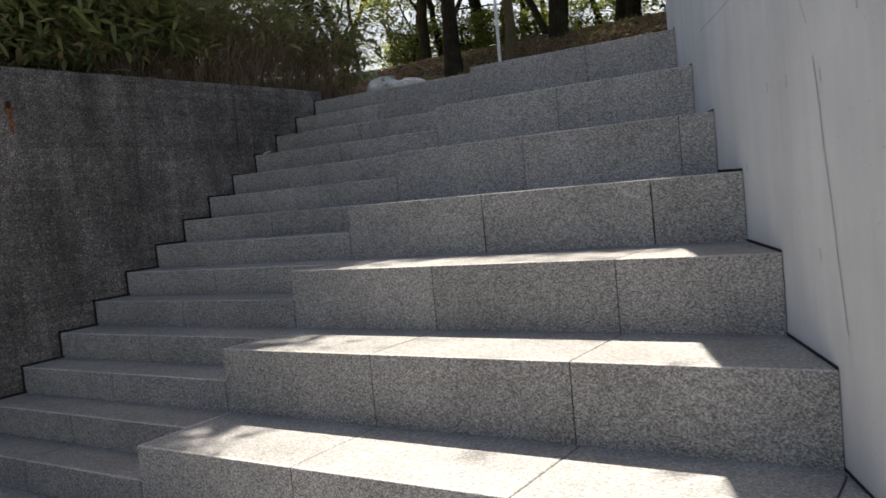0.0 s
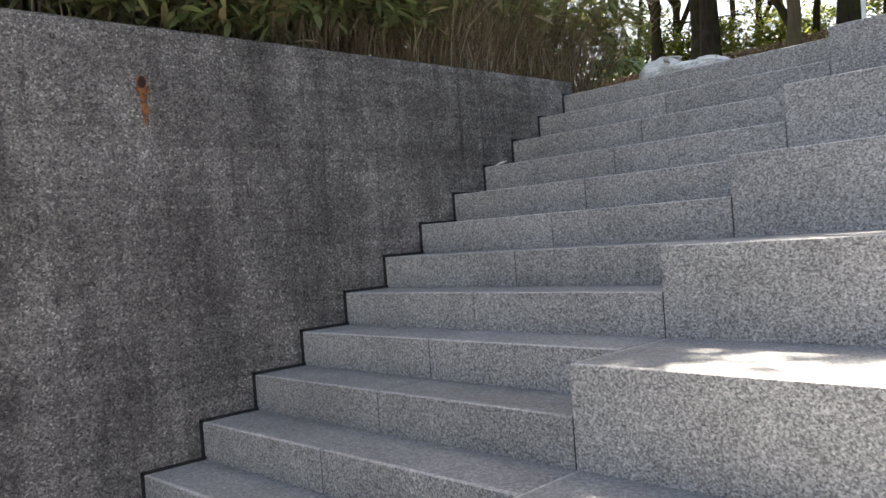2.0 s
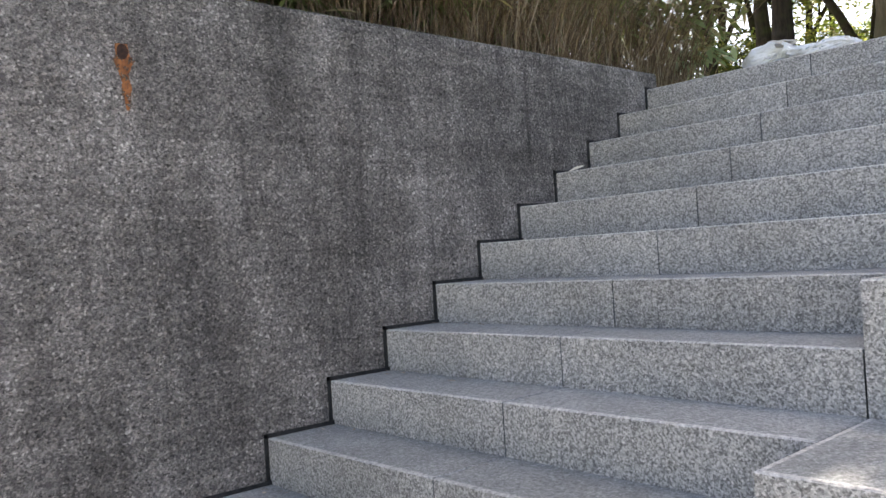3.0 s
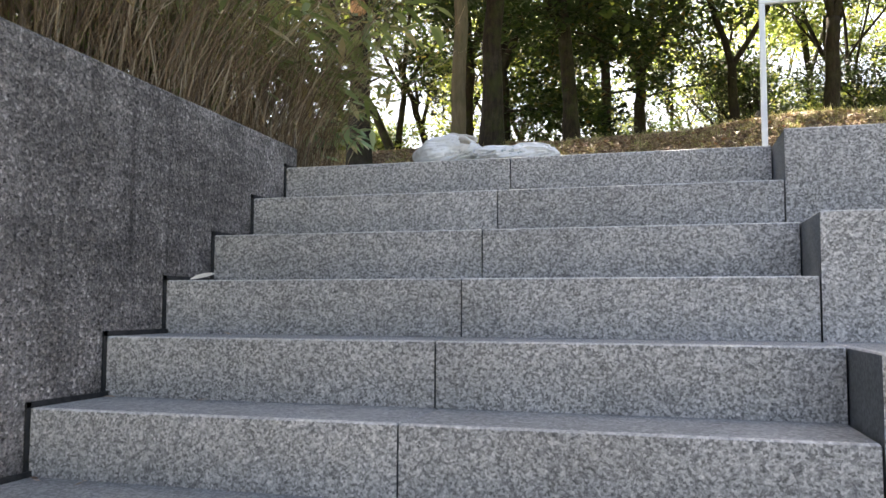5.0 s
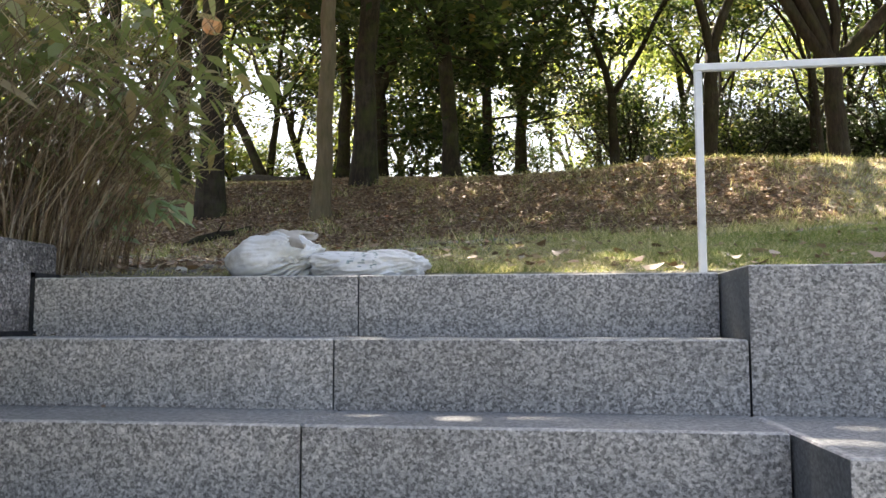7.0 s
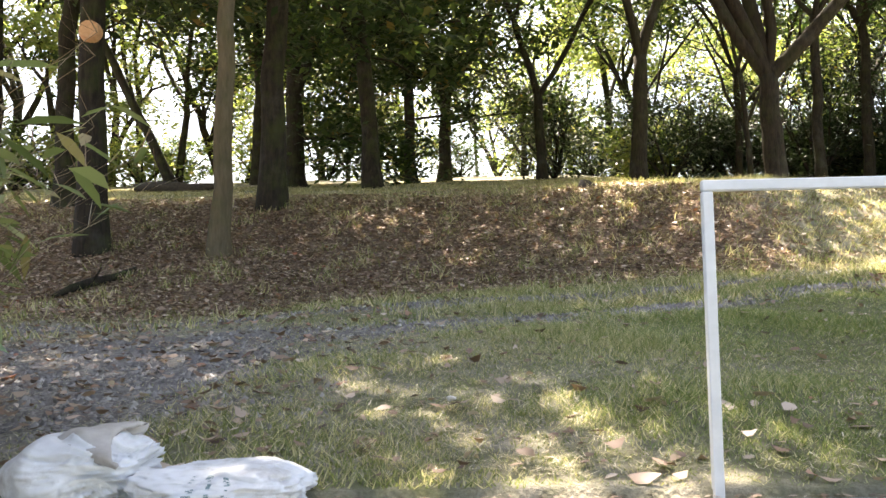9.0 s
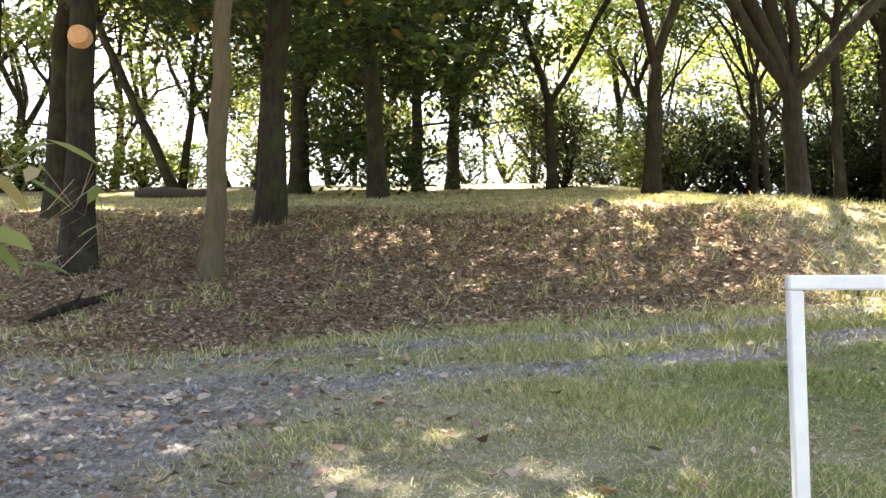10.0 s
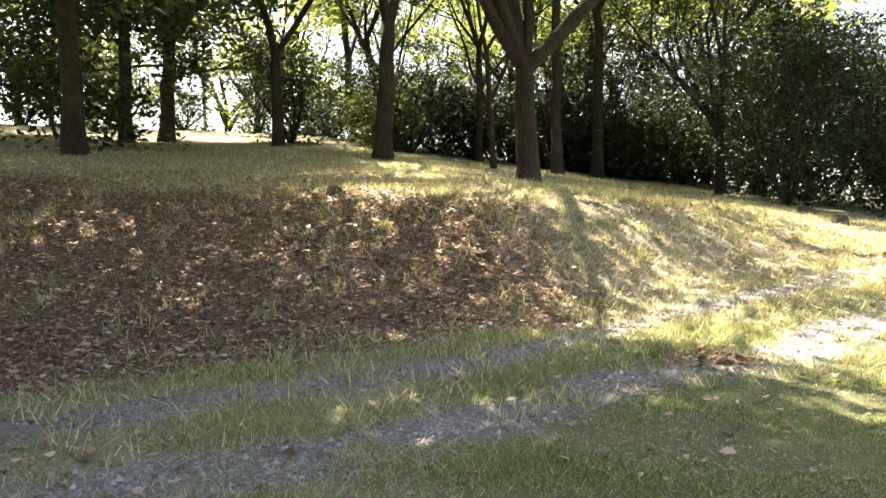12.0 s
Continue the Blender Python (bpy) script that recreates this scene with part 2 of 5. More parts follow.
def make_ground_mat():
    m = Mat("earth, litter and worn gravel", 0.95, spec=0.15)
    at = m.node("ShaderNodeAttribute")
    at.attribute_name = "cover"
    sep = m.node("ShaderNodeSeparateColor")
    m.link(at.outputs["Color"], sep.inputs[0])
    fine = m.noise(55, 6, 0.85)
    mid = m.noise(5, 5, 0.7)
    grass = m.mix(m.ramp(mid, [(0.35, 0.1), (0.65, 1.0)]), m.ramp(fine, [(0.3, (0.10, 0.11, 0.05)), (0.7, (0.25, 0.25, 0.125))]), m.ramp(fine, [(0.3, (0.2, 0.175, 0.135)), (0.7, (0.44, 0.4, 0.32))]))
    grass = m.mix(m.ramp(sep.outputs[2], [(0.1, 0.0), (0.9, 0.85)]), grass, m.ramp(fine, [(0.3, (0.08, 0.09, 0.038)), (0.7, (0.2, 0.2, 0.1))]))
    litter = m.ramp(m.voronoi(42), [(0.0, (0.07, 0.046, 0.032)), (0.5, (0.15, 0.10, 0.067)), (0.85, (0.26, 0.18, 0.127)), (1.0, (0.36, 0.27, 0.2))])
    stone = m.ramp(m.voronoi(75), [(0.0, (0.105, 0.095, 0.086)), (0.5, (0.225, 0.206, 0.192)), (1.0, (0.38, 0.355, 0.33))])
    wob = m.ramp(m.noise(9, 5, 0.75), [(0.38, 0.0), (0.62, 1.0)])
    c = m.mix(m.ramp(m.math("ADD", sep.outputs[1], m.math("MULTIPLY", wob, 0.5)), [(0.5, 0.0), (0.8, 1.0)]), grass, litter)
    c = m.mix(m.ramp(m.math("ADD", sep.outputs[0], m.math("MULTIPLY", wob, 0.5)), [(0.55, 0.0), (0.85, 1.0)]), c, stone)
    m.color(c).bump(m.mix(0.5, fine, m.voronoi(75, "Distance")), 0.7, 0.02)
    return m.m


GROUND = make_ground_mat()


# ---- mesh helpers ----
def mesh_of(name, verts, faces, mats=(), face_mats=None, smooth=False):
    me = bpy.data.meshes.new(name)
    me.from_pydata([tuple(v) for v in verts], [], [tuple(f) for f in faces])
    for m in mats:
        me.materials.append(m)
    if face_mats is not None:
        me.polygons.foreach_set("material_index", face_mats)
    if smooth:
        me.polygons.foreach_set("use_smooth", [True] * len(me.polygons))
    me.update()
    return me


def mesh_np(name, co, per, mat, smooth=False):
    """A mesh of separate polygons with per corners each, from an array of corners."""
    co = np.ascontiguousarray(co, dtype=np.float32).reshape(-1, 3)
    n = len(co) // per
    me = bpy.data.meshes.new(name)
    me.vertices.add(len(co))
    me.vertices.foreach_set("co", co.ravel())
    me.loops.add(len(co))
    me.loops.foreach_set("vertex_index", np.arange(len(co), dtype=np.int32))
    me.polygons.add(n)
    me.polygons.foreach_set("loop_start", np.arange(0, len(co), per, dtype=np.int32))
    me.materials.append(mat)
    me.update(calc_edges=True)
    return me


def part(name, bm_or_mesh, material, parent, label=""):
    if isinstance(bm_or_mesh, bmesh.types.BMesh):
        me = bpy.data.meshes.new(name)
        bm_or_mesh.to_mesh(me)
        bm_or_mesh.free()
        me.materials.append(material)
    else:
        me = bm_or_mesh
    ob = new(name, me)
    ob.parent = parent
    if parent is not None:
        ob.matrix_parent_inverse = parent.matrix_world.inverted() if parent.matrix_world != Matrix() else Matrix()
    if label:
        tagged(ob, label)
    return ob


def empty(name, m=None):
    ob = new(name)
    ob.empty_display_size = 0.1
    if m is not None:
        ob.matrix_world = m
    return ob


def prism_bm(outline, z0, z1, bevel=0.0):
    """An upright prism over a plan outline, with bevelled edges."""
    bm = bmesh.new()
    lo = [bm.verts.new((x, y, z0)) for x, y in outline]
    hi = [bm.verts.new((x, y, z1)) for x, y in outline]
    bm.faces.new(lo[::-1])
    bm.faces.new(hi)
    for i in range(len(lo)):
        j = (i + 1) % len(lo)
        bm.faces.new((lo[i], lo[j], hi[j], hi[i]))
    bmesh.ops.recalc_face_normals(bm, faces=bm.faces)
    if bevel:
        bmesh.ops.bevel(bm, geom=bm.edges[:], offset=bevel, segments=1, affect="EDGES")
    return bm


def tube(points, radii, sides=7):
    """Corners and faces of a tapered tube along a line of points."""
    pts = [Vector(p) for p in points]
    vs, fs = [], []
    ref = Vector((0.31, 0.95, 0.05))
    for i, p in enumerate(pts):
        d = (pts[min(i + 1, len(pts) - 1)] - pts[max(i - 1, 0)]).normalized()
        a = d.cross(ref)
        if a.length < 0.1:
            a = d.cross(Vector((1, 0, 0)))
        a.normalize()
        b = d.cross(a)
        for k in range(sides):
            q = 2 * math.pi * k / sides
            vs.append(p + (a * math.cos(q) + b * math.sin(q)) * radii[i])
    for i in range(len(pts) - 1):
        for k in range(sides):
            j = (k + 1) % sides
            fs.append((i * sides + k, i * sides + j, (i + 1) * sides + j, (i + 1) * sides + k))
    fs.append(tuple(range((len(pts) - 1) * sides, len(pts) * sides)))
    return vs, fs


def join_tubes(tubes):
    vs, fs = [], []
    for v, f in tubes:
        o = len(vs)
        vs += v
        fs += [tuple(i + o for i in q) for q in f]
    return vs, fs


# ---- the lie of the land ----
def smooth01(s):
    s = np.clip(s, 0, 1)
    return s * s * (3 - 2 * s)


def land(x, y):
    """Height of the upper ground: a lawn that climbs gently to a bank, and the hill behind it."""
    x, y = np.asarray(x, float), np.asarray(y, float)
    lawn = 0.02 + 0.125 * np.maximum(y - 0.3, 0) + 0.03 * np.clip(x - 1.5, -12, 12) * np.clip((y - 0.3) / 2, 0, 1)
    yy = np.where(y < 30, y, 30 + 5 * np.tanh((y - 30) / 8))
    hump = 0.12 * smooth01((x - 1.2) / 2.2) * np.exp(-(((y - 8) / 3) ** 2))
    hill = 1.5 + 0.169 * (yy - 6.9) - 0.09 * np.clip(x - 5, 0, 25) + hump
    t = np.clip(x / 3, 0, 1)
    y0 = 4.0 + 0.9 * t + 0.45 * np.clip(x - 4, 0, 12)
    k = smooth01((y - y0) / (5 - 2.8 * t))
    z = np.minimum(lawn, 3.5) * (1 - k) + hill * k
    return z + 0.03 * np.sin(x * 2.1 + 1.3 * np.sin(y)) * np.cos(y * 1.7) * np.clip(y - 0.6, 0, 1)


def near_track(x, y):
    """0 to 1: how worn and gravelly the lawn is."""
    x, y = np.asarray(x, float), np.asarray(y, float)
    best = np.zeros_like(x)
    for line, half in zip(TRACKS, (0.13, 0.21)):
        for (ax, ay), (bx, by) in zip(line, line[1:]):
            dx, dy = bx - ax, by - ay
            s = np.clip(((x - ax) * dx + (y - ay) * dy) / (dx * dx + dy * dy), 0, 1)
            d = np.hypot(x - ax - s * dx, y - ay - s * dy)
            best = np.maximum(best, np.clip(1.35 - d / half * 0.75, 0, 1))
    ripple = np.sin(x * 5.1 + 2.2 * np.sin(y * 3.3)) * np.sin(y * 6.7 + 1.7 * np.sin(x * 2.9))
    d = np.hypot((x + 0.6) / 1.5, (y - 1.75) / 1.3)
    return np.clip(np.maximum(best, np.clip(1.75 - d * 1.2, 0, 1)) * (0.86 + 0.34 * ripple), 0, 1)


def lush(x, y):
    """0 to 1: how green and close the lawn is, thickest on the side away from the worn patch."""
    x, y = np.asarray(x, float), np.asarray(y, float)
    return np.clip((x - 1.9 + 0.35 * np.sin(x * 2.3 + y * 3.1)) / 1.3, 0, 1) * np.clip((4.4 + 0.4 * np.clip(x - 3, 0, 6) - y) / 0.8, 0, 1)


def littered(x, y):
    """0 to 1: how thickly fallen leaves lie (the shaded bank)."""
    x, y = np.asarray(x, float), np.asarray(y, float)
    t = np.clip(x / 3, 0, 1)
    y0 = 3.5 + 0.9 * t + 0.45 * np.clip(x - 4, 0, 12)
    k = smooth01((y - y0) / 0.9) * (1 - 0.75 * smooth01((y - y0 - 5.0 + 2.6 * t) / 1.8))
    return k * (1 - 0.75 * smooth01((x - 3.2) / 1.8))


LOW = -2.66
TREAD, RISER = 0.33, 0.19


def wall_x(y):
    return -0.031 * y


def block_x(y):
    return 2.175 - 0.027 * y


def pale_x(y):
    return 4.384 - 0.468 * (y + 0.99)


# ---- ground ----
def make_ground():
    far = [60, 90, 140, 220, 400, 900]
    xs = np.array(sorted([-f for f in far] + [-45, -35] + list(np.arange(-28, -6, 0.8)) + list(np.arange(-6, -0.4, 0.25)) + [-0.31, -0.13] + list(np.arange(0.1, 12, 0.25)) + list(np.arange(12, 34, 0.8)) + [40, 48] + far))
    ys = np.array(sorted([-f for f in far] + list(np.arange(-40, -12, 4.0)) + list(np.arange(-12, 0, 1.0)) + [0.256, 0.272] + list(np.arange(0.34, 12, 0.2)) + list(np.arange(12, 46, 0.8)) + far))
    X, Y = np.meshgrid(xs, ys)
    Z = land(X, np.maximum(Y, 0.3))
    Z = np.where((X > -0.2) & (Y < 0.262), LOW - 0.12, Z)
    Z = np.where((X <= -0.2) & (Y < 0.3), 0.04 + 0.03 * np.sin(X * 3) * np.cos(Y * 2.3), Z)
    nx, ny = len(xs), len(ys)
    verts = np.stack([X.ravel(), Y.ravel(), Z.ravel()], 1)
    idx = np.arange(nx * ny).reshape(ny, nx)
    faces = np.stack([idx[:-1, :-1].ravel(), idx[:-1, 1:].ravel(), idx[1:, 1:].ravel(), idx[1:, :-1].ravel()], 1)
    me = mesh_of("ground", verts.tolist(), faces.tolist(), [GROUND], None, True)
    at = me.color_attributes.new("cover", "FLOAT_COLOR", "POINT")
    col = np.zeros((nx * ny, 4), np.float32)
    col[:, 0] = near_track(X.ravel(), Y.ravel())
    col[:, 1] = np.maximum(littered(X.ravel(), Y.ravel()), np.where((X.ravel() < -0.2) & (Y.ravel() < 1.0), 1.0, 0.0))
    col[:, 2] = lush(X.ravel(), Y.ravel())
    col[:, 3] = 1
    at.data.foreach_set("color", col.ravel())
    return tagged(new("ground", me), "grassy park ground with worn gravel tracks and a leaf-strewn bank", "ground", kind="structure")


make_ground()


# ---- walls ----
def make_left_wall():
    bm = prism_bm([(wall_x(-14) - 0.35, -14), (wall_x(-14), -14), (wall_x(0.14), 0.14), (wall_x(0.14) - 0.35, 0.14)], LOW - 0.1, 0.12, 0.012)
    wall = part("wall_west", bm, AGGREGATE, None)
    tagged(wall, "dark weathered exposed-aggregate concrete retaining wall beside the steps", "wall", kind="structure")
    # dark sealant line along the profile of the steps; over the treads it paints a shade line
    w = 0.017
    bm = bmesh.new()
    for k in range(14):
        yf, z1, z0 = -k * TREAD, -k * RISER, -(k + 1) * RISER
        yb = yf + TREAD + w
        for y0, y1, a, b in ((yf - w, yf, z0, z1 + w), (yf - w, yb - 0.004, z1, z1 + w)):
            if y1 > 0.14:
                y1 = 0.14
            x = wall_x(y0) + 0.003
            bmesh.ops.create_cube(bm, size=1, matrix=Matrix.Translation((x, (y0 + y1) / 2, (a + b) / 2)) @ Matrix.Diagonal((0.006, y1 - y0, b - a, 1)))
    part("sealant_joint", bm, JOINT, wall, "black sealant joint and painted tread shade line along the steps")
    # a rusted bolt hole with its streak
    y, z = -3.485, -0.165
    bm = bmesh.new()
    bmesh.ops.create_circle(bm, cap_ends=True, segments=14, radius=1)
    for v in bm.verts:
        v.co = Vector((wall_x(y) + 0.004, y + v.co.x * 0.022, z + v.co.y * 0.03))
    part("bolt_hole", bm, RUST_DARK, wall, "dark rusted bolt hole")
    bm = bmesh.new()
    rnd = random.Random(4)
    n = 13
    left, right = [], []
    for i in range(n):
        s = i / (n - 1)
        half = (0.024 * (1 - s) ** 0.5 + 0.004 + 0.012 * math.exp(-((s - 0.22) / 0.1) ** 2)) * rnd.uniform(0.7, 1.2)
        mid = y + 0.012 * s + rnd.uniform(-0.003, 0.003)
        zz = z + 0.03 - 0.25 * s
        left.append(bm.verts.new((wall_x(y) + 0.002, mid - half, zz)))
        right.append(bm.verts.new((wall_x(y) + 0.002, mid + half, zz)))
    for i in range(n - 1):
        bm.faces.new((left[i], right[i], right[i + 1], left[i + 1]))
    part("rust_streak", bm, RUST, wall, "orange rust streak")


make_left_wall()


def make_right_wall():
    y0, y1, top = 0.06, -14.0, 1.45
    dx, dy = 0.468 / math.hypot(1, 0.468), -1 / math.hypot(1, 0.468)
    ox, oy = -dy * 0.4, dx * 0.4
    a, b = (pale_x(y0), y0), (pale_x(y1), y1)
    bm = prism_bm([a, (a[0] + ox, a[1] + oy), (b[0] + ox, b[1] + oy), b], LOW - 0.1, top, 0.015)
    wall = part("wall_east", bm, FAIR, None)
    tagged(wall, "tall pale fair-faced concrete wall beside the seating steps", "wall", kind="structure")
    bm = prism_bm([(a[0] + ox + 0.01, 0.0), (14, 0.0), (14, 0.3), (a[0] + ox + 0.01, 0.3)], LOW - 0.1, 0.0, 0.01)
    back = part("wall_south", bm, FAIR, None)
    tagged(back, "plain pale concrete retaining wall below the lawn", "wall", kind="structure")

    def on(y, z, lift=0.002):
        return Vector((pale_x(y) + dy * lift, y - dx * lift, z))

    def stroke(name, pts, width, label):
        bm = bmesh.new()
        rows = []
        for i, (y, z) in enumerate(pts):
            q0, q1 = pts[max(i - 1, 0)], pts[min(i + 1, len(pts) - 1)]
            t = Vector((q1[0] - q0[0], q1[1] - q0[1])).normalized()
            n = Vector((-t.y, t.x)) * width / 2
            rows.append((bm.verts.new(on(y + n.x, z + n.y)), bm.verts.new(on(y - n.x, z - n.y))))
        for (p, q), (r, s) in zip(rows, rows[1:]):
            bm.faces.new((p, q, s, r))
        part(name, bm, CRACK, wall, label)

    rnd = random.Random(9)

    def wander(p, q, n, amp):
        return [(p[0] + (q[0] - p[0]) * i / n + rnd.uniform(-amp, amp), p[1] + (q[1] - p[1]) * i / n + rnd.uniform(-amp, amp)) for i in range(n + 1)]

    stroke("crack", wander((-3.55, -0.72), (-3.75, -1.75), 9, 0.006), 0.006, "hairline crack")
    stroke("crack", wander((-3.2, -0.1), (-3.5, -0.6), 7, 0.006), 0.004, "hairline crack")
    stroke("form_joint", [(-3.35, -0.22), (-5.5, -0.22)], 0.008, "faint formwork joint")
    stroke("form_joint", [(-1.4, -0.22), (-2.6, -0.22)], 0.004, "faint formwork joint")
    for y, z in ((-3.2, -0.75), (-3.62, -0.78), (-2.9, -0.74), (-3.5, -1.45), (-4.0, -0.6), (-2.4, -1.1)):
        stroke("pock_mark", [(y, z), (y - 0.004, z - 0.05)], 0.008, "small grey pock mark")


CRACK = plain("grey crack", (0.20, 0.20, 0.21), (0.34, 0.34, 0.35), 0.9)
make_right_wall()


# ---- the steps ----
def stone(parent, x0, x1, yf, yb, ztop, h, name="granite_block", side_left=False):
    """One granite block: hammered front, flamed top with a dressed margin, sawn sides; x0 and x1 are functions of y."""
    gap, cut, mar = 0.0025, 0.004, 0.014
    xs = lambda f, y: f(y)
    A = [(xs(x0, yf) + gap, yf), (xs(x1, yf) - gap, yf), (xs(x1, yb) - gap, yb), (xs(x0, yb) + gap, yb)]
    z0, z1 = ztop - h + 0.001, ztop

    def inset(d, dl):
        return [(A[0][0] + dl, A[0][1] + d), (A[1][0] - cut, A[1][1] + d), (A[2][0] - cut, A[2][1]), (A[3][0] + dl, A[3][1])]

    rings = [[(x, y, z0) for x, y in A], [(x, y, z1 - cut) for x, y in A]]
    I1 = inset(cut, cut)
    I2 = inset(cut + mar, cut + (mar if side_left else 0.001))
    rings += [[(x, y, z1) for x, y in I1], [(x, y, z1 + 0.0004) for x, y in I2]]
    vs = [v for r in rings for v in r]
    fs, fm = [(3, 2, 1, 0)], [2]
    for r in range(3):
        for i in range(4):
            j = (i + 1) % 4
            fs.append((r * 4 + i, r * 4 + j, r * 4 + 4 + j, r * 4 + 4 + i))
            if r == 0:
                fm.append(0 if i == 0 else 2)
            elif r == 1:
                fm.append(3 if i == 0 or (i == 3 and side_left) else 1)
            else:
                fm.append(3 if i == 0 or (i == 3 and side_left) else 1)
    fs.append((12, 13, 14, 15))
    fm.append(1)
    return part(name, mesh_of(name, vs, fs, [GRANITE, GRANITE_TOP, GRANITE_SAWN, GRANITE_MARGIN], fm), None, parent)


JOINTS = (1.093, 1.106, 1.121, 1.13, 1.14, 1.143, 1.146, 1.143, 1.151, 1.148, 1.152, 1.172, 1.182, 1.19)


def make_steps():
    # the bedding behind the joints
    bm = bmesh.new()
    for k in range(14):
        yf, zt = -k * TREAD + 0.014, -k * RISER - 0.014
        x0, x1 = wall_x(yf), block_x(yf)
        bmesh.ops.create_cube(bm, size=1, matrix=Matrix.Translation(((x0 + x1) / 2, (yf + 0.3) / 2, (zt + LOW - 0.05) / 2)) @ Matrix.Diagonal((x1 - x0, 0.3 - yf, zt - LOW + 0.05, 1)))
    steps = part("steps", bm, MORTAR, None)
    tagged(steps, "grey granite steps with hammered risers and smooth treads", "steps", kind="structure")
    for k in range(14):
        yf, yb = -k * TREAD, -k * TREAD + TREAD + (0.012 if k else 0.0)
        j = lambda y, k=k: JOINTS[k]
        stone(steps, lambda y: wall_x(y) + 0.004, j, yf, yb, -k * RISER, RISER)
        stone(steps, j, lambda y: block_x(y) - 0.001, yf, yb, -k * RISER, RISER)
    bm = prism_bm([(block_x(0) + 0.02, 0.28), (block_x(-4) + 0.02, -4.27), (pale_x(-4.27), -4.27), (pale_x(0), 0.0), (pale_x(0), 0.28)], LOW - 0.1, LOW, 0)
    for k in range(0, 14, 2):
        yf, zt = -(k + 1) * TREAD + 0.014, -k * RISER - 0.014
        bm2 = prism_bm([(block_x(yf) + 0.014, 0.28), (block_x(yf) + 0.014, yf), (pale_x(yf) - 0.005, yf), (pale_x(0) - 0.005, 0.0), (pale_x(0) - 0.005, 0.28)], LOW - 0.05, zt, 0)
        tmp = bpy.data.meshes.new("t")
        bm2.to_mesh(tmp)
        bm2.free()
        bm.from_mesh(tmp)
        bpy.data.meshes.remove(tmp)
    seats = part("seating_steps", bm, MORTAR, None)
    tagged(seats, "broad grey granite seating steps beside the stairs", "steps", kind="structure")
    for k in range(0, 14, 2):
        yf = -(k + 1) * TREAD
        yb = yf + 2 * TREAD + (0.012 if k else 0.0)
        ends = [lambda y: block_x(y), lambda y, k=k: 3.315 + 0.0072 * k, lambda y, k=k: 4.43 + 0.009 * k, lambda y: 5.63]
        xr = pale_x(yf)
        cuts = [e for e in ends if e(yf) < xr - 0.15] + [lambda y: pale_x(y) - 0.003]
        for i, (a, b) in enumerate(zip(cuts, cuts[1:])):
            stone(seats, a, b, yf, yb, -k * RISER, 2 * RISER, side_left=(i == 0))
        # dark gap where the seat meets the pale wall
        bm = bmesh.new()
        for y0, y1, z0, z1 in ((yf, yb, -k * RISER, -k * RISER + 0.016),):
            vs = [bm.verts.new((pale_x(y) - 0.004, y, z)) for y, z in ((y0, z0), (y1, z0), (y1, z1), (y0, z1))]
            bm.faces.new(vs)
        part("sealant_joint", bm, JOINT, seats, "black sealant against the wall")

    # worn, gaping joints in one riser
    for x, half, name in ((4.485, 0.0065, "gaping_joint"), (3.36, 0.0035, "gaping_joint")):
        bm = bmesh.new()
        rows = []
        for i in range(9):
            q = i / 8
            w = half * (0.35 + 0.65 * math.sin(math.pi * min(1, 0.15 + q)) + (0.5 * q if x < 4 else 0.3 * math.sin(9 * q)))
            mid = x + 0.006 * q
            rows.append((bm.verts.new((mid - w, -7 * TREAD - 0.0015, -6 * RISER - 0.01 - 0.36 * q)), bm.verts.new((mid + 0.4 * w, -7 * TREAD - 0.0015, -6 * RISER - 0.01 - 0.36 * q))))
        for (p, q), (r, t) in zip(rows, rows[1:]):
            bm.faces.new((p, q, t, r))
        part(name, bm, JOINT, seats, "dark gaping mortar joint")


make_steps()


def make_landing():
    bm = prism_bm([(wall_x(-5), -4.27), (wall_x(-14), -14), (pale_x(-14), -14), (pale_x(-4.27), -4.27)], LOW - 0.1, LOW - 0.016, 0)
    land_ = part("pavement", bm, MORTAR, None)
    tagged(land_, "grey granite paved landing below the steps", "pavement", kind="structure")
    y = -4.29
    while y > -13.5:
        y1 = y - 0.9
        x = wall_x(y)
        while x < pale_x(y1) - 0.05:
            xe = min(x + 0.9, pale_x(y) - 0.01)
            if xe > x + 0.1:
                stone(land_, lambda _y, v=x: v, lambda _y, v=xe: v, y1, y, LOW, 0.05, "paving_slab")
            x += 0.9
        y = y1


make_landing()


# ---- white rail on the lawn ----
def box_bm(x0, x1, y0, y1, z0, z1, bevel=0.003):
    return prism_bm([(x0, y0), (x1, y0), (x1, y1), (x0, y1)], z0, z1, bevel)


def make_rail():
    x, y, top, w, length = 2.161, 0.262, 0.708, 0.025, 1.72
    rail = empty("handrail", pose(x, y, 0))
    tagged(rail, "low white painted square-tube steel rail standing in the grass", "railing")
    for px in (x, x + length - w):
        part("post", box_bm(px, px + w, y, y + 0.022, -0.1, top - w - 0.001), RAIL, rail)
    part("top_bar", box_bm(x, x + length, y, y + 0.022, top - w, top), RAIL, rail)


make_rail()


# ---- sandbags ----
def ridged(p):
    return 1 - 2 * abs(noise.noise(p))


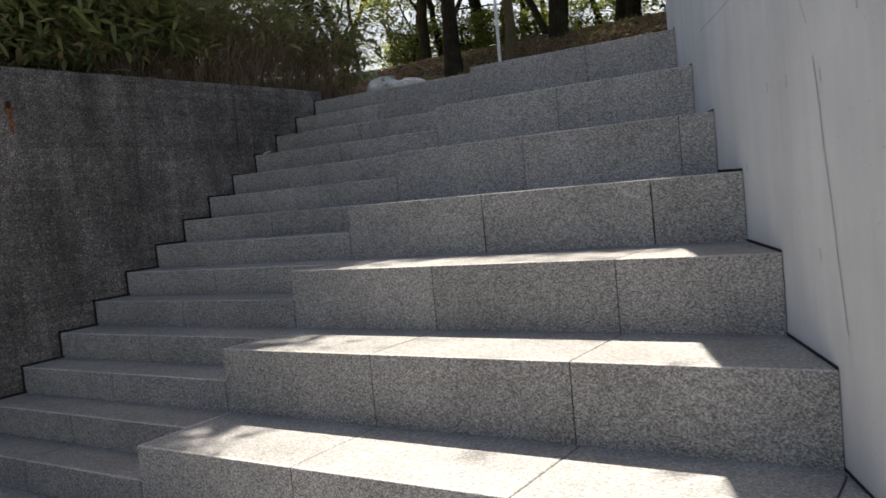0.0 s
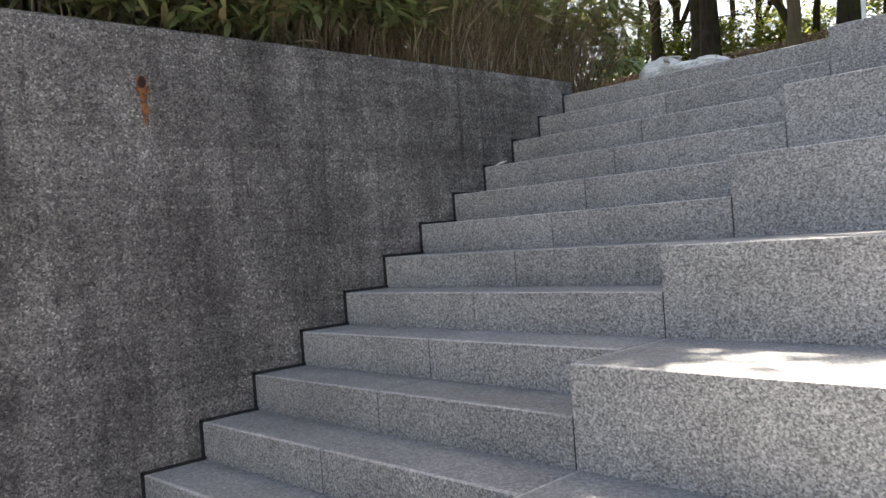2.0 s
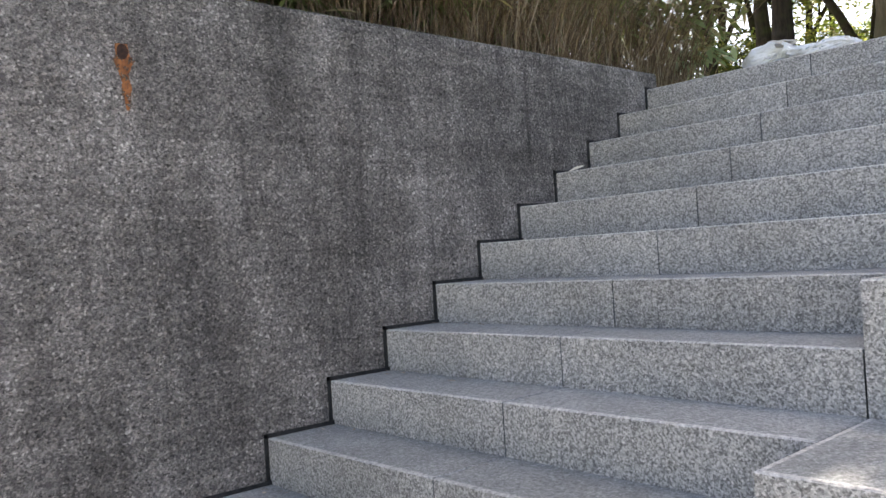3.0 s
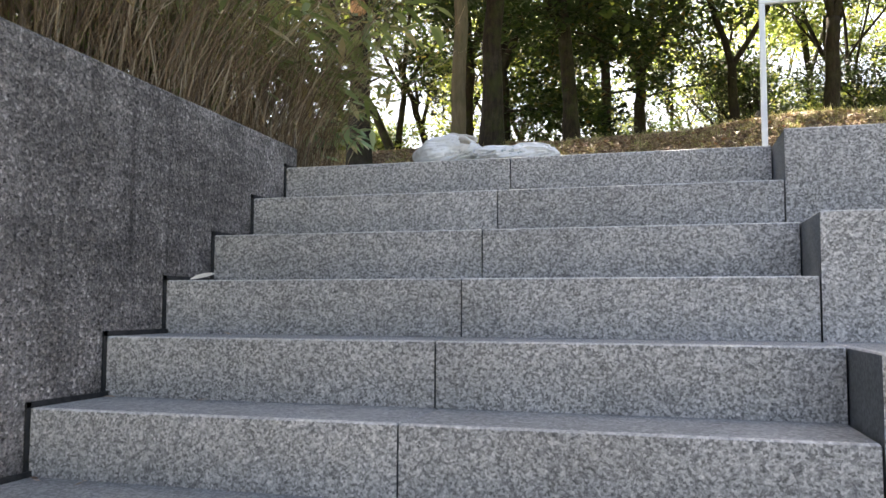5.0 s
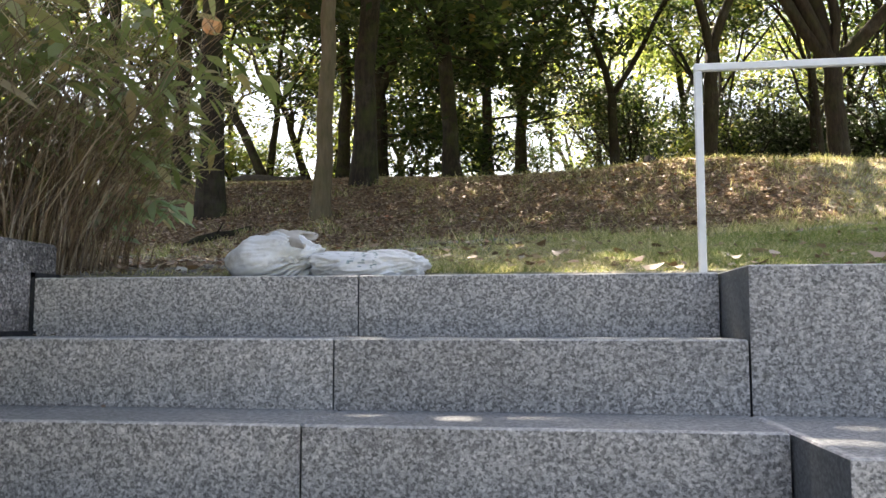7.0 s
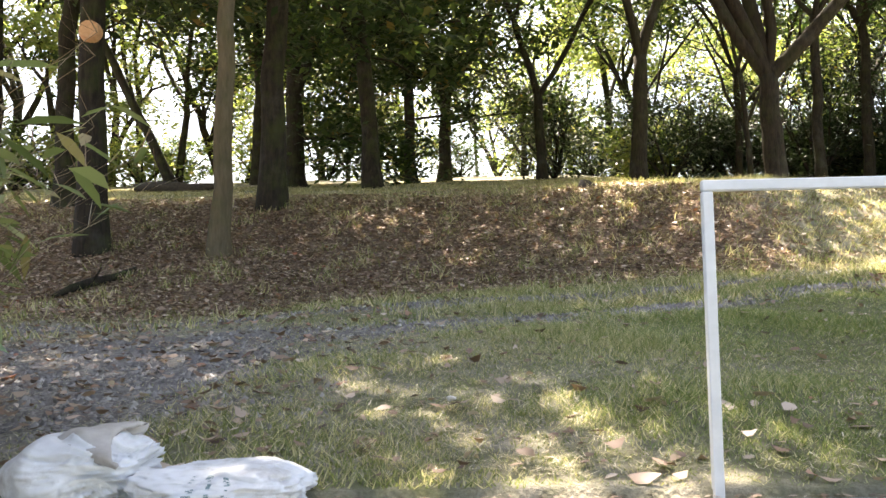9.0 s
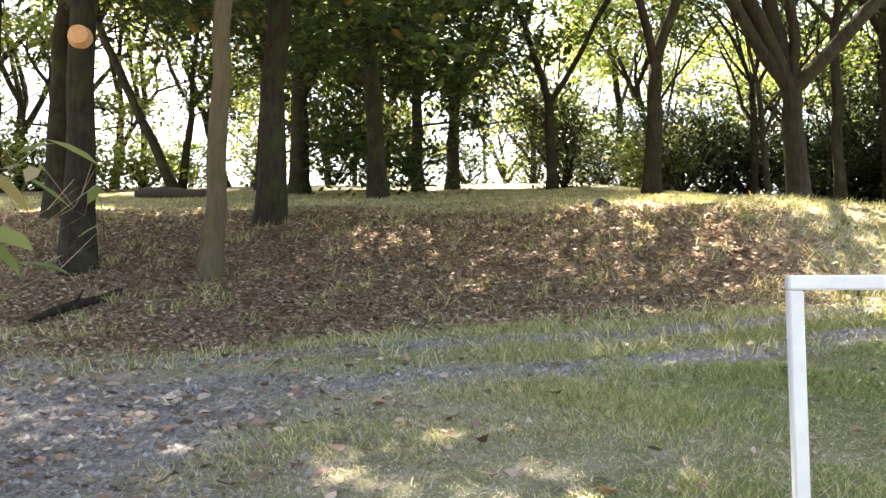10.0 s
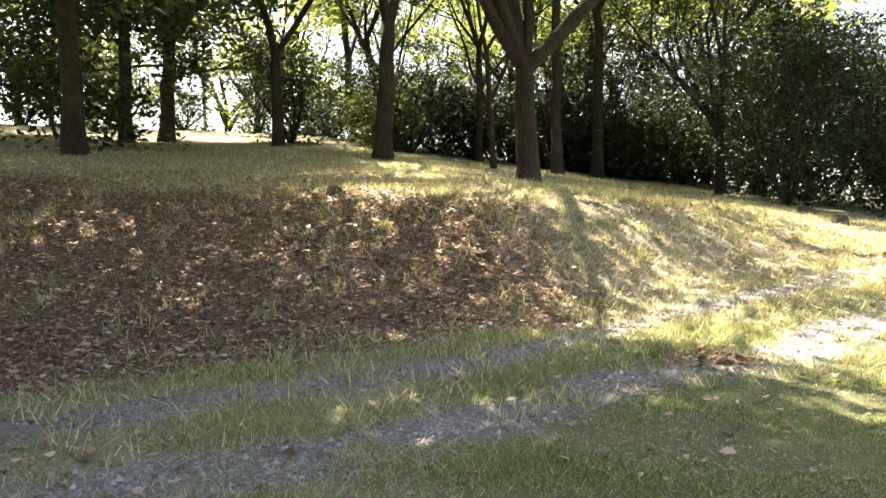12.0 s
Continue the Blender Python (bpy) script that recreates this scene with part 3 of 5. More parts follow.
def sack_mesh(name, sx, sy, sz, fold, seed, nu=180, nv=72):
    vs, fs = [], []
    off = Vector((seed * 3.7, seed * 1.3, 0))
    sg = lambda a, p: math.copysign(abs(a) ** p, a)
    for j in range(nv + 1):
        v = -math.pi / 2 + math.pi * j / nv
        for i in range(nu):
            u = 2 * math.pi * i / nu
            cu, su, cv, sv = math.cos(u), math.sin(u), math.cos(v), math.sin(v)
            p = Vector((sg(cv, 0.6) * sg(cu, 0.8), sg(cv, 0.6) * sg(su, 0.8), sg(sv, 0.85)))
            n = noise.noise(p * 1.3 + off) * 0.26
            # sharp creases that slant up and gather towards the tied end
            ang = math.atan2(p.z - 0.3, 1.25 - p.x)
            k = ang * 10.5 + 0.9 * noise.noise(p * 1.1 + off)
            gather = min(1.0, max(0.0, p.x * 0.9 + 0.55)) * fold
            crease = ridged(Vector((k, p.x * 0.7, seed))) * 0.2 * gather + ridged(Vector((k * 2.1, p.x * 0.8, seed + 4))) * 0.1 * gather
            # loose crumples of slack cloth
            w = 1.0 - 0.85 * fold
            crease += w * (ridged(p * 1.9 + off) * 0.09 + ridged(p * 4.1 + off) * 0.085 + ridged(p * 8.5 + off) * 0.03)
            p *= 1 + n * 0.6 + crease
            # the full end stands higher than the other
            z = max(p.z * sz * (1.0 + 0.12 * noise.noise(Vector((p.x * 1.5, seed, 0)))) + 0.62 * sz, 0.0)
            vs.append((p.x * sx, p.y * sy, z))
    for j in range(nv):
        for i in range(nu):
            k = (i + 1) % nu
            fs.append((j * nu + i, j * nu + k, (j + 1) * nu + k, (j + 1) * nu + i))
    return mesh_of(name, vs, fs, [SACK], None, True)


def make_sacks():
    fat = empty("sandbag", pose(0.712, 0.29, 0.008, 0, 0, 4))
    tagged(fat, "slumped grey-white woven sandbag with a folded-over neck on the ground", "sandbag", "sandbags at the top of the steps")
    part("sack", sack_mesh("sack", 0.146, 0.15, 0.082, 1.0, 1), None, fat).matrix_parent_inverse = Matrix()
    # the loose neck: a flared hood of cloth, lying over the top and opening towards the flat sack
    bm = bmesh.new()
    n, m = 18, 20
    grid = []
    for i in range(n + 1):
        s = i / n
        row = []
        r = 0.018 + 0.046 * s ** 0.9
        for j in range(m + 1):
            q = -0.55 + (math.pi + 0.95) * j / m
            wave = 1 + 0.38 * noise.noise(Vector((s * 2.5, q * 1.6, 3))) + 0.08 * noise.noise(Vector((s * 5, q * 4, 8)))
            x = -0.055 + 0.188 * s + 0.02 * math.cos(q * 2) * s
            y = -0.03 - 0.035 * s + r * 1.75 * math.cos(q) * wave
            z = 0.113 + 0.06 * s - 0.048 * s * s + r * math.sin(q) * wave * 0.8 * (1 - 0.5 * s * s) + 0.03 * s * math.cos(q)
            row.append(bm.verts.new((x, y, z)))
        grid.append(row)
    for i in range(n):
        for j in range(m):
            f = bm.faces.new((grid[i][j], grid[i + 1][j], grid[i + 1][j + 1], grid[i][j + 1]))
            f.smooth = True
    bmesh.ops.recalc_face_normals(bm, faces=bm.faces[:])
    bmesh.ops.solidify(bm, geom=bm.faces[:], thickness=0.009)
    nk = part("neck", bm, SACK_DIRTY, fat, "muddy folded sack neck")
    nk.matrix_parent_inverse = Matrix()
    flat = empty("sandbag", pose(1.075, 0.225, 0.006, 0, 0, -3))
    tagged(flat, "flat white woven sandbag with faded green print beside a fuller bag", "sandbag", "sandbags at the top of the steps")
    sk = part("sack", sack_mesh("sack", 0.178, 0.125, 0.05, 0.2, 5), None, flat)
    sk.matrix_parent_inverse = Matrix()
    # worn green print, lying on the weave
    rnd = random.Random(2)
    bm = bmesh.new()
    for f in sk.data.polygons:
        c, n = f.center, f.normal
        if n.y < -0.05 and -0.03 < c.x < 0.06 and 0.02 < c.z < 0.075:
            if math.sin(c.x * 150 + 1.2 * math.sin(c.z * 90)) > 0.45 and rnd.random() < 0.5:
                bm.faces.new([bm.verts.new(sk.data.vertices[v].co + n * 0.0012) for v in f.vertices])
    pr = part("print", bm, PRINT, flat, "faded green printed letters")
    pr.matrix_parent_inverse = Matrix()


make_sacks()

rng = np.random.default_rng(11)


def unit(v):
    return v / np.maximum(np.linalg.norm(v, axis=-1, keepdims=True), 1e-9)


def leaf_quads(centres, size, aspect=0.5, flat=0.6, droop=0.3, rs=None):
    """Kite-shaped leaves at the centres, mostly lying flat, pointing outwards and a little down."""
    rs = rs or rng
    n = len(centres)
    a = rs.uniform(0, 2 * np.pi, n)
    d = np.stack([np.cos(a), np.sin(a), rs.normal(-droop, 0.45, n)], 1)
    d = unit(d)
    up = unit(np.stack([rs.normal(0, 1 - flat, n), rs.normal(0, 1 - flat, n), np.ones(n)], 1))
    s = unit(np.cross(d, up))
    L = (size * rs.uniform(0.6, 1.3, n))[:, None]
    W = L * aspect * 0.5
    p0, p2 = centres - d * L * 0.5, centres + d * L * 0.5
    mid = centres - d * L * 0.08
    return np.stack([p0, mid + s * W, p2, mid - s * W], 1).reshape(-1, 3)


# ---- bamboo grass above the wall ----
def make_sasa(yc, length, seed, height, x_in=-0.08, width=2.4, lean_out=0.25, leafy=0.5, thick=760, leaf_from=0.55, wild=0.0):
    rs = np.random.default_rng(seed)
    thing = empty("bamboo_grass", pose(-0.6, yc, 0.04))
    tagged(thing, "dense clump of dwarf bamboo with brown stems and green leaves", "shrub", "bamboo grass along the wall")
    ns = int(thick * length)
    bx = x_in - width * rs.random(ns) ** 1.3
    by = yc + (rs.random(ns) - 0.5) * length
    h = height * rs.uniform(0.55, 1.12, ns)
    loose = 0.2 + 0.35 * lean_out + wild
    lean = np.stack([rs.normal(lean_out * 0.5, loose, ns), rs.normal(0.02, loose, ns)], 1)
    lean = np.clip(lean, -0.7, 0.75)
    seg = 5
    quads, tips, dirs = [], [], []
    P = np.stack([bx, by, np.full(ns, 0.03)], 1)
    wide = rs.uniform(0.0018, 0.0036, ns)
    side_a = rs.uniform(0, 2 * np.pi, ns)
    side = np.stack([np.cos(side_a), np.sin(side_a), np.zeros(ns)], 1)
    pts = [P]
    for i in range(1, seg + 1):
        s = i / seg
        q = np.stack([bx + lean[:, 0] * h * s ** 1.7, by + lean[:, 1] * h * s ** 1.7, 0.03 + h * s * (1 - 0.08 * s)], 1)
        pts.append(q + rs.normal(0, 0.008, (ns, 3)))
    for rot in (0, 1):
        sd = side if rot == 0 else np.stack([-side[:, 1], side[:, 0], side[:, 2]], 1)
        for i in range(seg):
            w0, w1 = (wide * (1 - 0.6 * i / seg))[:, None], (wide * (1 - 0.6 * (i + 1) / seg))[:, None]
            quads.append(np.stack([pts[i] - sd * w0, pts[i] + sd * w0, pts[i + 1] + sd * w1, pts[i + 1] - sd * w1], 1))
    # thin side twigs
    for i in (3, 4, 5):
        for r in range(2):
            a = rs.uniform(0, 2 * np.pi, ns)
            e = pts[i] + np.stack([np.cos(a) * 0.09, np.sin(a) * 0.09, rs.uniform(0.02, 0.12, ns)], 1)
            w = 0.0016
            quads.append(np.stack([pts[i] - side * w, pts[i] + side * w, e + side * w * 0.5, e - side * w * 0.5], 1))
            tips.append(e)
    tips.append(pts[-1])
    stems = mesh_np("stems", np.concatenate(quads).reshape(-1, 3), 4, STEM_SASA)
    part("stems", stems, None, thing, "dry brown stems")
    T = np.concatenate(tips)
    T = T[(rs.random(len(T)) < leafy) & (T[:, 2] > height * leaf_from)]
    if leaf_from < 0.4:
        # leaves all the way down the flank that faces the steps
        flank = np.concatenate([pts[q][(rs.random(ns) < 0.75) & (bx > x_in - 0.5)] for q in (1, 2, 2, 3, 3)])
        flank = flank + rs.normal(0, 1, flank.shape) * np.array([0.06, 0.07, 0.06]) + np.array([0.03, 0, 0])
        T = np.concatenate([T, flank[flank[:, 2] > height * leaf_from]])
    low = np.concatenate([pts[q][(rs.random(ns) < 0.45) & (bx < x_in - 0.45)] for q in (1, 2, 3)])
    C = np.concatenate([T, T + rs.normal(0, 0.05, T.shape), low])
    keep = (C[:, 2] > 0.08)
    # fewer leaves on the inner, dried-out flank
    n = len(C)
    a = rs.uniform(0, 2 * np.pi, n)
    d = unit(np.stack([np.cos(a) + 0.4, np.sin(a), rs.normal(-0.05, 0.5, n)], 1))
    s = unit(np.cross(d, unit(np.stack([rs.normal(0, 0.4, n), rs.normal(0, 0.4, n), np.ones(n)], 1))))
    L = rs.uniform(0.09, 0.2, n)[:, None]
    W = L * 0.125
    dn = np.array([[0, 0, -1.0]])
    q0, q1, q2, q3 = C, C + d * L * 0.35, C + d * L * 0.72 + dn * L * 0.07, C + d * L + dn * L * 0.2
    six = np.stack([q0, q1 - s * W, q2 - s * W * 0.8, q3, q2 + s * W * 0.8, q1 + s * W], 1)[keep]
    part("leaves", mesh_np("leaves", six.reshape(-1, 3), 6, LEAF_SASA), None, thing, "narrow green and withered leaves")


for i in range(9):
    make_sasa(-8.1 + i * 1.02, 1.15, 40 + i, (0.98, 1.05, 0.95, 1.0, 1.08, 1.0, 1.1, 1.15, 1.05)[i], lean_out=0.12 if i < 7 else 0.42, leafy=0.95 if i < 6 else 0.4 if i < 7 else 0.1, thick=760 if i < 6 else 900 if i < 7 else 700 if i < 8 else 480, width=2.4 if i < 7 else 1.3, leaf_from=0.24 if i < 6 else 0.38 if i < 7 else 0.55, wild=0.0 if i < 6 else 0.08)


def make_sprig():
    """Broad bamboo leaves that hang out over the end of the wall."""
    rs = np.random.default_rng(8)
    thing = empty("bamboo_sprig", pose(-0.22, 1.0, 0.1))
    tagged(thing, "leaning bamboo grass sprig with broad green and bleached leaves", "shrub")
    cs = []
    for k in range(15):
        b = Vector((-0.5 + rs.normal(0, 0.06), 1.0 + rs.normal(0, 0.1), 0.08))
        e = Vector((-0.16 + rs.normal(0, 0.07), 1.02 + rs.normal(0, 0.1), 0.42 + rs.normal(0, 0.08)))
        pts = [b.lerp(e, s) + Vector((-0.06, 0, 0.1)) * math.sin(math.pi * s) for s in (0, 0.25, 0.5, 0.75, 1)]
        vs, fs = tube(pts, [0.004, 0.0035, 0.003, 0.0025, 0.0015], 5)
        part("stem", mesh_of("stem", vs, fs, [STEM_SASA], None, True), None, thing)
        cs += [pts[-1]] * 4 + [pts[-2]] * 4 + [pts[-3]] * 3
    C = np.array([tuple(c) for c in cs])
    n = len(C)
    a = rs.uniform(-2.2, 2.2, n)
    d = unit(np.stack([np.cos(a), np.sin(a), rs.normal(-0.15, 0.35, n)], 1))
    s = unit(np.cross(d, unit(np.stack([rs.normal(0, 0.3, n), rs.normal(-0.4, 0.3, n), np.ones(n)], 1))))
    L = rs.uniform(0.07, 0.135, n)[:, None]
    W = L * 0.17
    dn = np.array([[0, 0, -1.0]])
    six = np.stack([C, C + d * L * 0.3 - s * W, C + d * L * 0.7 - s * W * 0.8 + dn * L * 0.08, C + d * L + dn * L * 0.25, C + d * L * 0.7 + s * W * 0.8 + dn * L * 0.08, C + d * L * 0.3 + s * W], 1)
    part("leaves", mesh_np("leaves", six.reshape(-1, 3), 6, LEAF_SPRIG), None, thing)


make_sprig()
# the last clump, dried out, fanning over the end of the wall
make_sasa(0.72, 0.7, 61, 0.92, x_in=-0.15, width=1.0, lean_out=0.5, leafy=0.1, thick=600, wild=0.06)


def make_leaf_scrap():
    bm = bmesh.new()
    rows = []
    for i in range(7):
        s = i / 6
        w = 0.011 * math.sin(math.pi * (0.08 + 0.86 * s))
        p = Vector((0.115 + 0.085 * s, -0.965 + 0.03 * s, -3 * RISER + 0.003 + 0.02 * s * s))
        rows.append((bm.verts.new(p + Vector((0, -w, 0))), bm.verts.new(p + Vector((0, 0.001, w * 0.55))), bm.verts.new(p + Vector((0, w * 0.5, w * 1.7)))))
    for r, q in zip(rows, rows[1:]):
        bm.faces.new((r[0], q[0], q[1], r[1]))
        bm.faces.new((r[1], q[1], q[2], r[2]))
    ob = part("dry_leaf", bm, BLEACHED, None)
    tagged(ob, "curled bleached dry leaf lying on a granite step", "leaf")


BLEACHED = plain("bleached dry leaf", (0.55, 0.52, 0.46), (0.75, 0.72, 0.66), 0.8)
make_leaf_scrap()


# ---- trees ----
def grow(rs, start, direction, length, radius, depth, bits, tips, bend=0.25, rise=0.12, spread=0.75, kids=3):
    n = 5
    p, d = Vector(start), Vector(direction).normalized()
    pts, rad = [p.copy()], [radius]
    end_r = radius * 0.62
    for i in range(n):
        d = (d + Vector((rs.normal(0, bend), rs.normal(0, bend), rs.normal(rise, bend * 0.6))) * 0.35).normalized()
        p = p + d * (length / n)
        pts.append(p.copy())
        rad.append(radius + (end_r - radius) * (i + 1) / n)
    bits.append(tube(pts, rad, 8 if radius > 0.09 else 5 if radius > 0.025 else 3))
    if depth == 0:
        tips += [tuple(q) for q in pts[2:]]
        return
    for k in range(kids):
        at = pts[-1] if k < 2 else pts[rs.integers(2, n)]
        side = Vector((rs.normal(), rs.normal(), rs.normal(0.15, 0.5)))
        side = (side - d * side.dot(d)).normalized()
        q = (d + side * spread * rs.uniform(0.6, 1.3)).normalized()
        grow(rs, at, q, length * rs.uniform(0.6, 0.85), end_r * rs.uniform(0.55, 0.9), depth - 1, bits, tips, bend, rise * 0.6, spread, kids)


def make_tree(x, y, dia, fork, height, seed, label, bark_mat, leaf, leaves=5000, size=0.16, lean=(0.0, 0.0), limbs=4, crown=0.9, kids=3, group="", limb_dirs=None, flatness=0.55, low=0.0, depth=3, skirt=0, hang=None, gap=None):
    rs = np.random.default_rng(seed)
    z = float(land(x, y))
    base = Vector((x, y, z))
    tree = empty("tree", pose(x, y, z))
    tagged(tree, label, "tree", group)
    bits, tips = [], []
    r = dia / 2
    pts, rad = [], []
    n = 9
    for i in range(n + 1):
        s = i / n
        w = 0.011 * fork
        pts.append(base + Vector((lean[0] * fork * s + rs.normal(0, w) * min(s * 2, 1) * 0.6, lean[1] * fork * s + rs.normal(0, w) * min(s * 2, 1) * 0.6, fork * s - 0.15 * (1 - s))))
        rad.append(r * (1.45 if i == 0 else 1.12 if i == 1 else 1.0 - 0.25 * s))
    bits.append(tube(pts, rad, 12))
    top = pts[-1]
    up = (pts[-1] - pts[-3]).normalized()
    reach = (height - fork)
    if limb_dirs is None:
        limb_dirs = []
        a0 = rs.uniform(0, 6.28)
        for k in range(limbs):
            a = a0 + k * 6.28 / limbs + rs.normal(0, 0.3)
            limb_dirs.append((math.cos(a) * 0.75, math.sin(a) * 0.75, rs.uniform(0.7, 1.3)))
    for k, dvec in enumerate(limb_dirs):
        at = top if k < 2 or low == 0 else pts[int(rs.integers(max(2, int(n * low)), n + 1))]
        grow(rs, at - Vector((0, 0, 0.05)), Vector(dvec) + up * 0.3, reach * rs.uniform(0.38, 0.5), r * rs.uniform(0.5, 0.7), depth - 1, bits, tips, kids=kids)
    # side boughs that hang out from the upper trunk
    for k in range(skirt):
        at = pts[int(rs.integers(int(n * 0.6), n))]
        a = k * 2.4 + rs.normal(0, 0.4)
        grow(rs, at, Vector((math.cos(a), math.sin(a), rs.uniform(-0.05, 0.45))), reach * rs.uniform(0.2, 0.34), r * rs.uniform(0.16, 0.26), 1, bits, tips, rise=-0.1, kids=3)
    # leafy boughs that droop round the trunk: lowest and highest height, reach, number, leaves
    drape = []
    if hang:
        z0, z1, reach_out, count, hung = hang
        for k in range(count):
            h = z0 + 0.5 + (z1 - z0) * (k + rs.random()) / count
            at = base + Vector((lean[0] * h, lean[1] * h, h))
            a = k * 2.4 + rs.normal(0, 0.5)
            out = reach_out * rs.uniform(0.55, 1.15)
            line = [at + Vector((math.cos(a) * out * q, math.sin(a) * out * q, 0.45 * q - 1.15 * q * q + rs.normal(0, 0.06))) for q in (0, 0.3, 0.6, 0.85, 1.0)]
            bits.append(tube(line, [0.035, 0.026, 0.018, 0.011, 0.005], 5))
            for q in line[1:]:
                for side in range(3):
                    e = q + Vector((rs.normal(0, 0.3), rs.normal(0, 0.3), rs.normal(-0.08, 0.14)))
                    bits.append(tube([q, e], [0.008, 0.003], 3))
                    drape.append(tuple(e))
    vs, fs = join_tubes(bits)
    part("trunk", mesh_of("trunk", vs, fs, [bark_mat], None, True), None, tree)
    T = np.array(tips)
    per = 26
    k = max(1, leaves // per)
    heads = T[rs.integers(0, len(T), k)] + rs.normal(0, 1, (k, 3)) * np.array([crown, crown, crown * 0.6]) * 0.3
    C = np.repeat(heads, per, 0)
    C = C + rs.normal(0, 1, C.shape) * np.array([0.3, 0.3, 0.13]) * rs.uniform(0.6, 1.3, (len(C), 1))
    if drape:
        H = np.repeat(np.array(drape)[rs.integers(0, len(drape), hang[4] // 22)] + rs.normal(0, 0.12, (hang[4] // 22, 3)), 22, 0)
        C = np.concatenate([C, H + rs.normal(0, 1, H.shape) * np.array([0.24, 0.24, 0.13])])
    if gap:
        # an opening cut for sunlight: leaves are missing round a slanting line along the sun's rays
        (gx, gy, gz), (rx, ry) = gap
        t = (C[:, 2] - gz) / math.tan(radians(SUN_EL))
        dx = C[:, 0] + t * math.sin(radians(SUN_LEFT)) - gx
        dy = C[:, 1] - t * math.cos(radians(SUN_LEFT)) - gy
        inside = np.maximum(np.abs(dx) / rx, np.abs(dy) / ry)
        C = C[rs.random(len(C)) < np.clip((inside - 0.9) / 0.2, 0.1, 1)]
    part("crown", mesh_np("crown", leaf_quads(C, size, 0.5, flatness, rs=rs), 4, leaf), None, tree)
    return tree


WOOD = "trees of the park wood"
DARK_L = "tall dark-barked tree with a bare trunk on the bank"
knotty = make_tree(-2.22, 6.52, 0.28, 5.6, 10, 1, DARK_L, BARK_DARK, LEAF_DEEP, 15000, 0.14, (-0.015, 0.0), 8, 1.5, group=WOOD, low=0.7, limb_dirs=[(0.5, 0.9, 0.7), (-0.4, 1.0, 0.6), (0.2, 1.0, 0.9), (0.8, 0.4, 0.8), (-0.7, 0.3, 0.9), (0.4, -0.6, 1.0), (-0.4, -0.5, 1.0), (0.0, 0.8, 0.5)], hang=(2.6, 5.0, 1.5, 8, 3400))


def make_scar(tree):
    """The sawn face of a lopped limb, proud of the trunk."""
    bm = bmesh.new()
    bmesh.ops.create_cone(bm, cap_ends=True, segments=20, radius1=0.115, radius2=0.092, depth=0.09)
    for v in bm.verts:
        v.co *= 1 + 0.08 * noise.noise(v.co * 9)
    bmesh.ops.transform(bm, matrix=pose(-2.21, 6.39, 3.26, 86, 0, 14), verts=bm.verts)
    part("branch_scar", bm, CUT_WOOD, tree, "round orange sawn limb scar")


make_scar(knotty)
make_tree(-0.82, 6.14, 0.19, 3.4, 10.5, 2, "slender tree with smooth pale grey-brown trunk", BARK_PALE, LEAF_DEEP, 5500, 0.14, (0.03, 0.0), 3, 1.1, group=WOOD, limb_dirs=[(0.3, -0.05, 1.4), (-0.15, 0.1, 1.5), (0.1, 0.35, 1.1)])
make_tree(-0.84, 8.2, 0.30, 5.0, 10.5, 3, DARK_L, BARK_DARK, LEAF_DEEP, 14000, 0.15, (0.03, 0.0), 8, 1.5, group=WOOD, low=0.75, skirt=2, hang=(2.3, 5.0, 1.9, 8, 2900), limb_dirs=[(1.0, 0.3, 0.6), (1.0, -0.1, 0.6), (1.0, 0.1, 0.8), (-0.6, 0.3, 0.9), (0.0, 0.7, 1.1), (-0.5, -0.3, 1.0), (0.7, 0.5, 1.0), (1.0, -0.35, 0.7)])
make_tree(-3.65, 8.7, 0.235, 5.2, 12, 4, DARK_L, BARK_DARK, LEAF_DEEP, 18000, 0.14, (0.03, 0.0), 8, 1.6, group=WOOD, low=0.65, limb_dirs=[(0.3, 1.0, 0.6), (-0.3, 1.0, 0.6), (0.0, 1.0, 0.9), (0.6, 0.8, 0.7), (-0.6, 0.8, 0.7), (0.5, -0.2, 1.0), (-0.5, -0.1, 1.0), (0.1, 0.9, 0.5)], hang=(2.6, 5.0, 1.8, 8, 3600))
make_tree(-7.4, 13.4, 0.30, 4.0, 11, 5, DARK_L, BARK_DARK, LEAF_LIGHT, 13000, 0.17, (0.01, 0.0), 5, 1.4, group=WOOD)
make_tree(-0.42, 14.4, 0.34, 4.8, 12, 6, DARK_L, BARK_DARK, LEAF_DEEP, 18000, 0.18, (-0.07, 0.0), 8, 1.6, group=WOOD, low=0.6, skirt=4, hang=(1.9, 5.2, 2.3, 13, 4600))
make_tree(-2.7, 17.7, 0.5, 2.2, 11, 7, "stout dark tree forking low down on the hilltop", BARK_DARK, LEAF_DEEP, 19000, 0.19, (0.0, 0.0), 4, 1.5, group=WOOD, skirt=1, hang=(3.4, 6.0, 2.0, 7, 2300), limb_dirs=[(0.75, -0.1, 0.9), (-0.15, 0, 1.4), (0.1, 0.3, 1.2)])
make_tree(-0.1, 19.35, 0.3, 3.6, 11, 8, DARK_L, BARK_DARK, LEAF_DEEP, 19000, 0.2, (-0.03, 0.0), 7, 1.6, group=WOOD, low=0.58, skirt=3, hang=(1.9, 6.0, 2.6, 12, 4600))
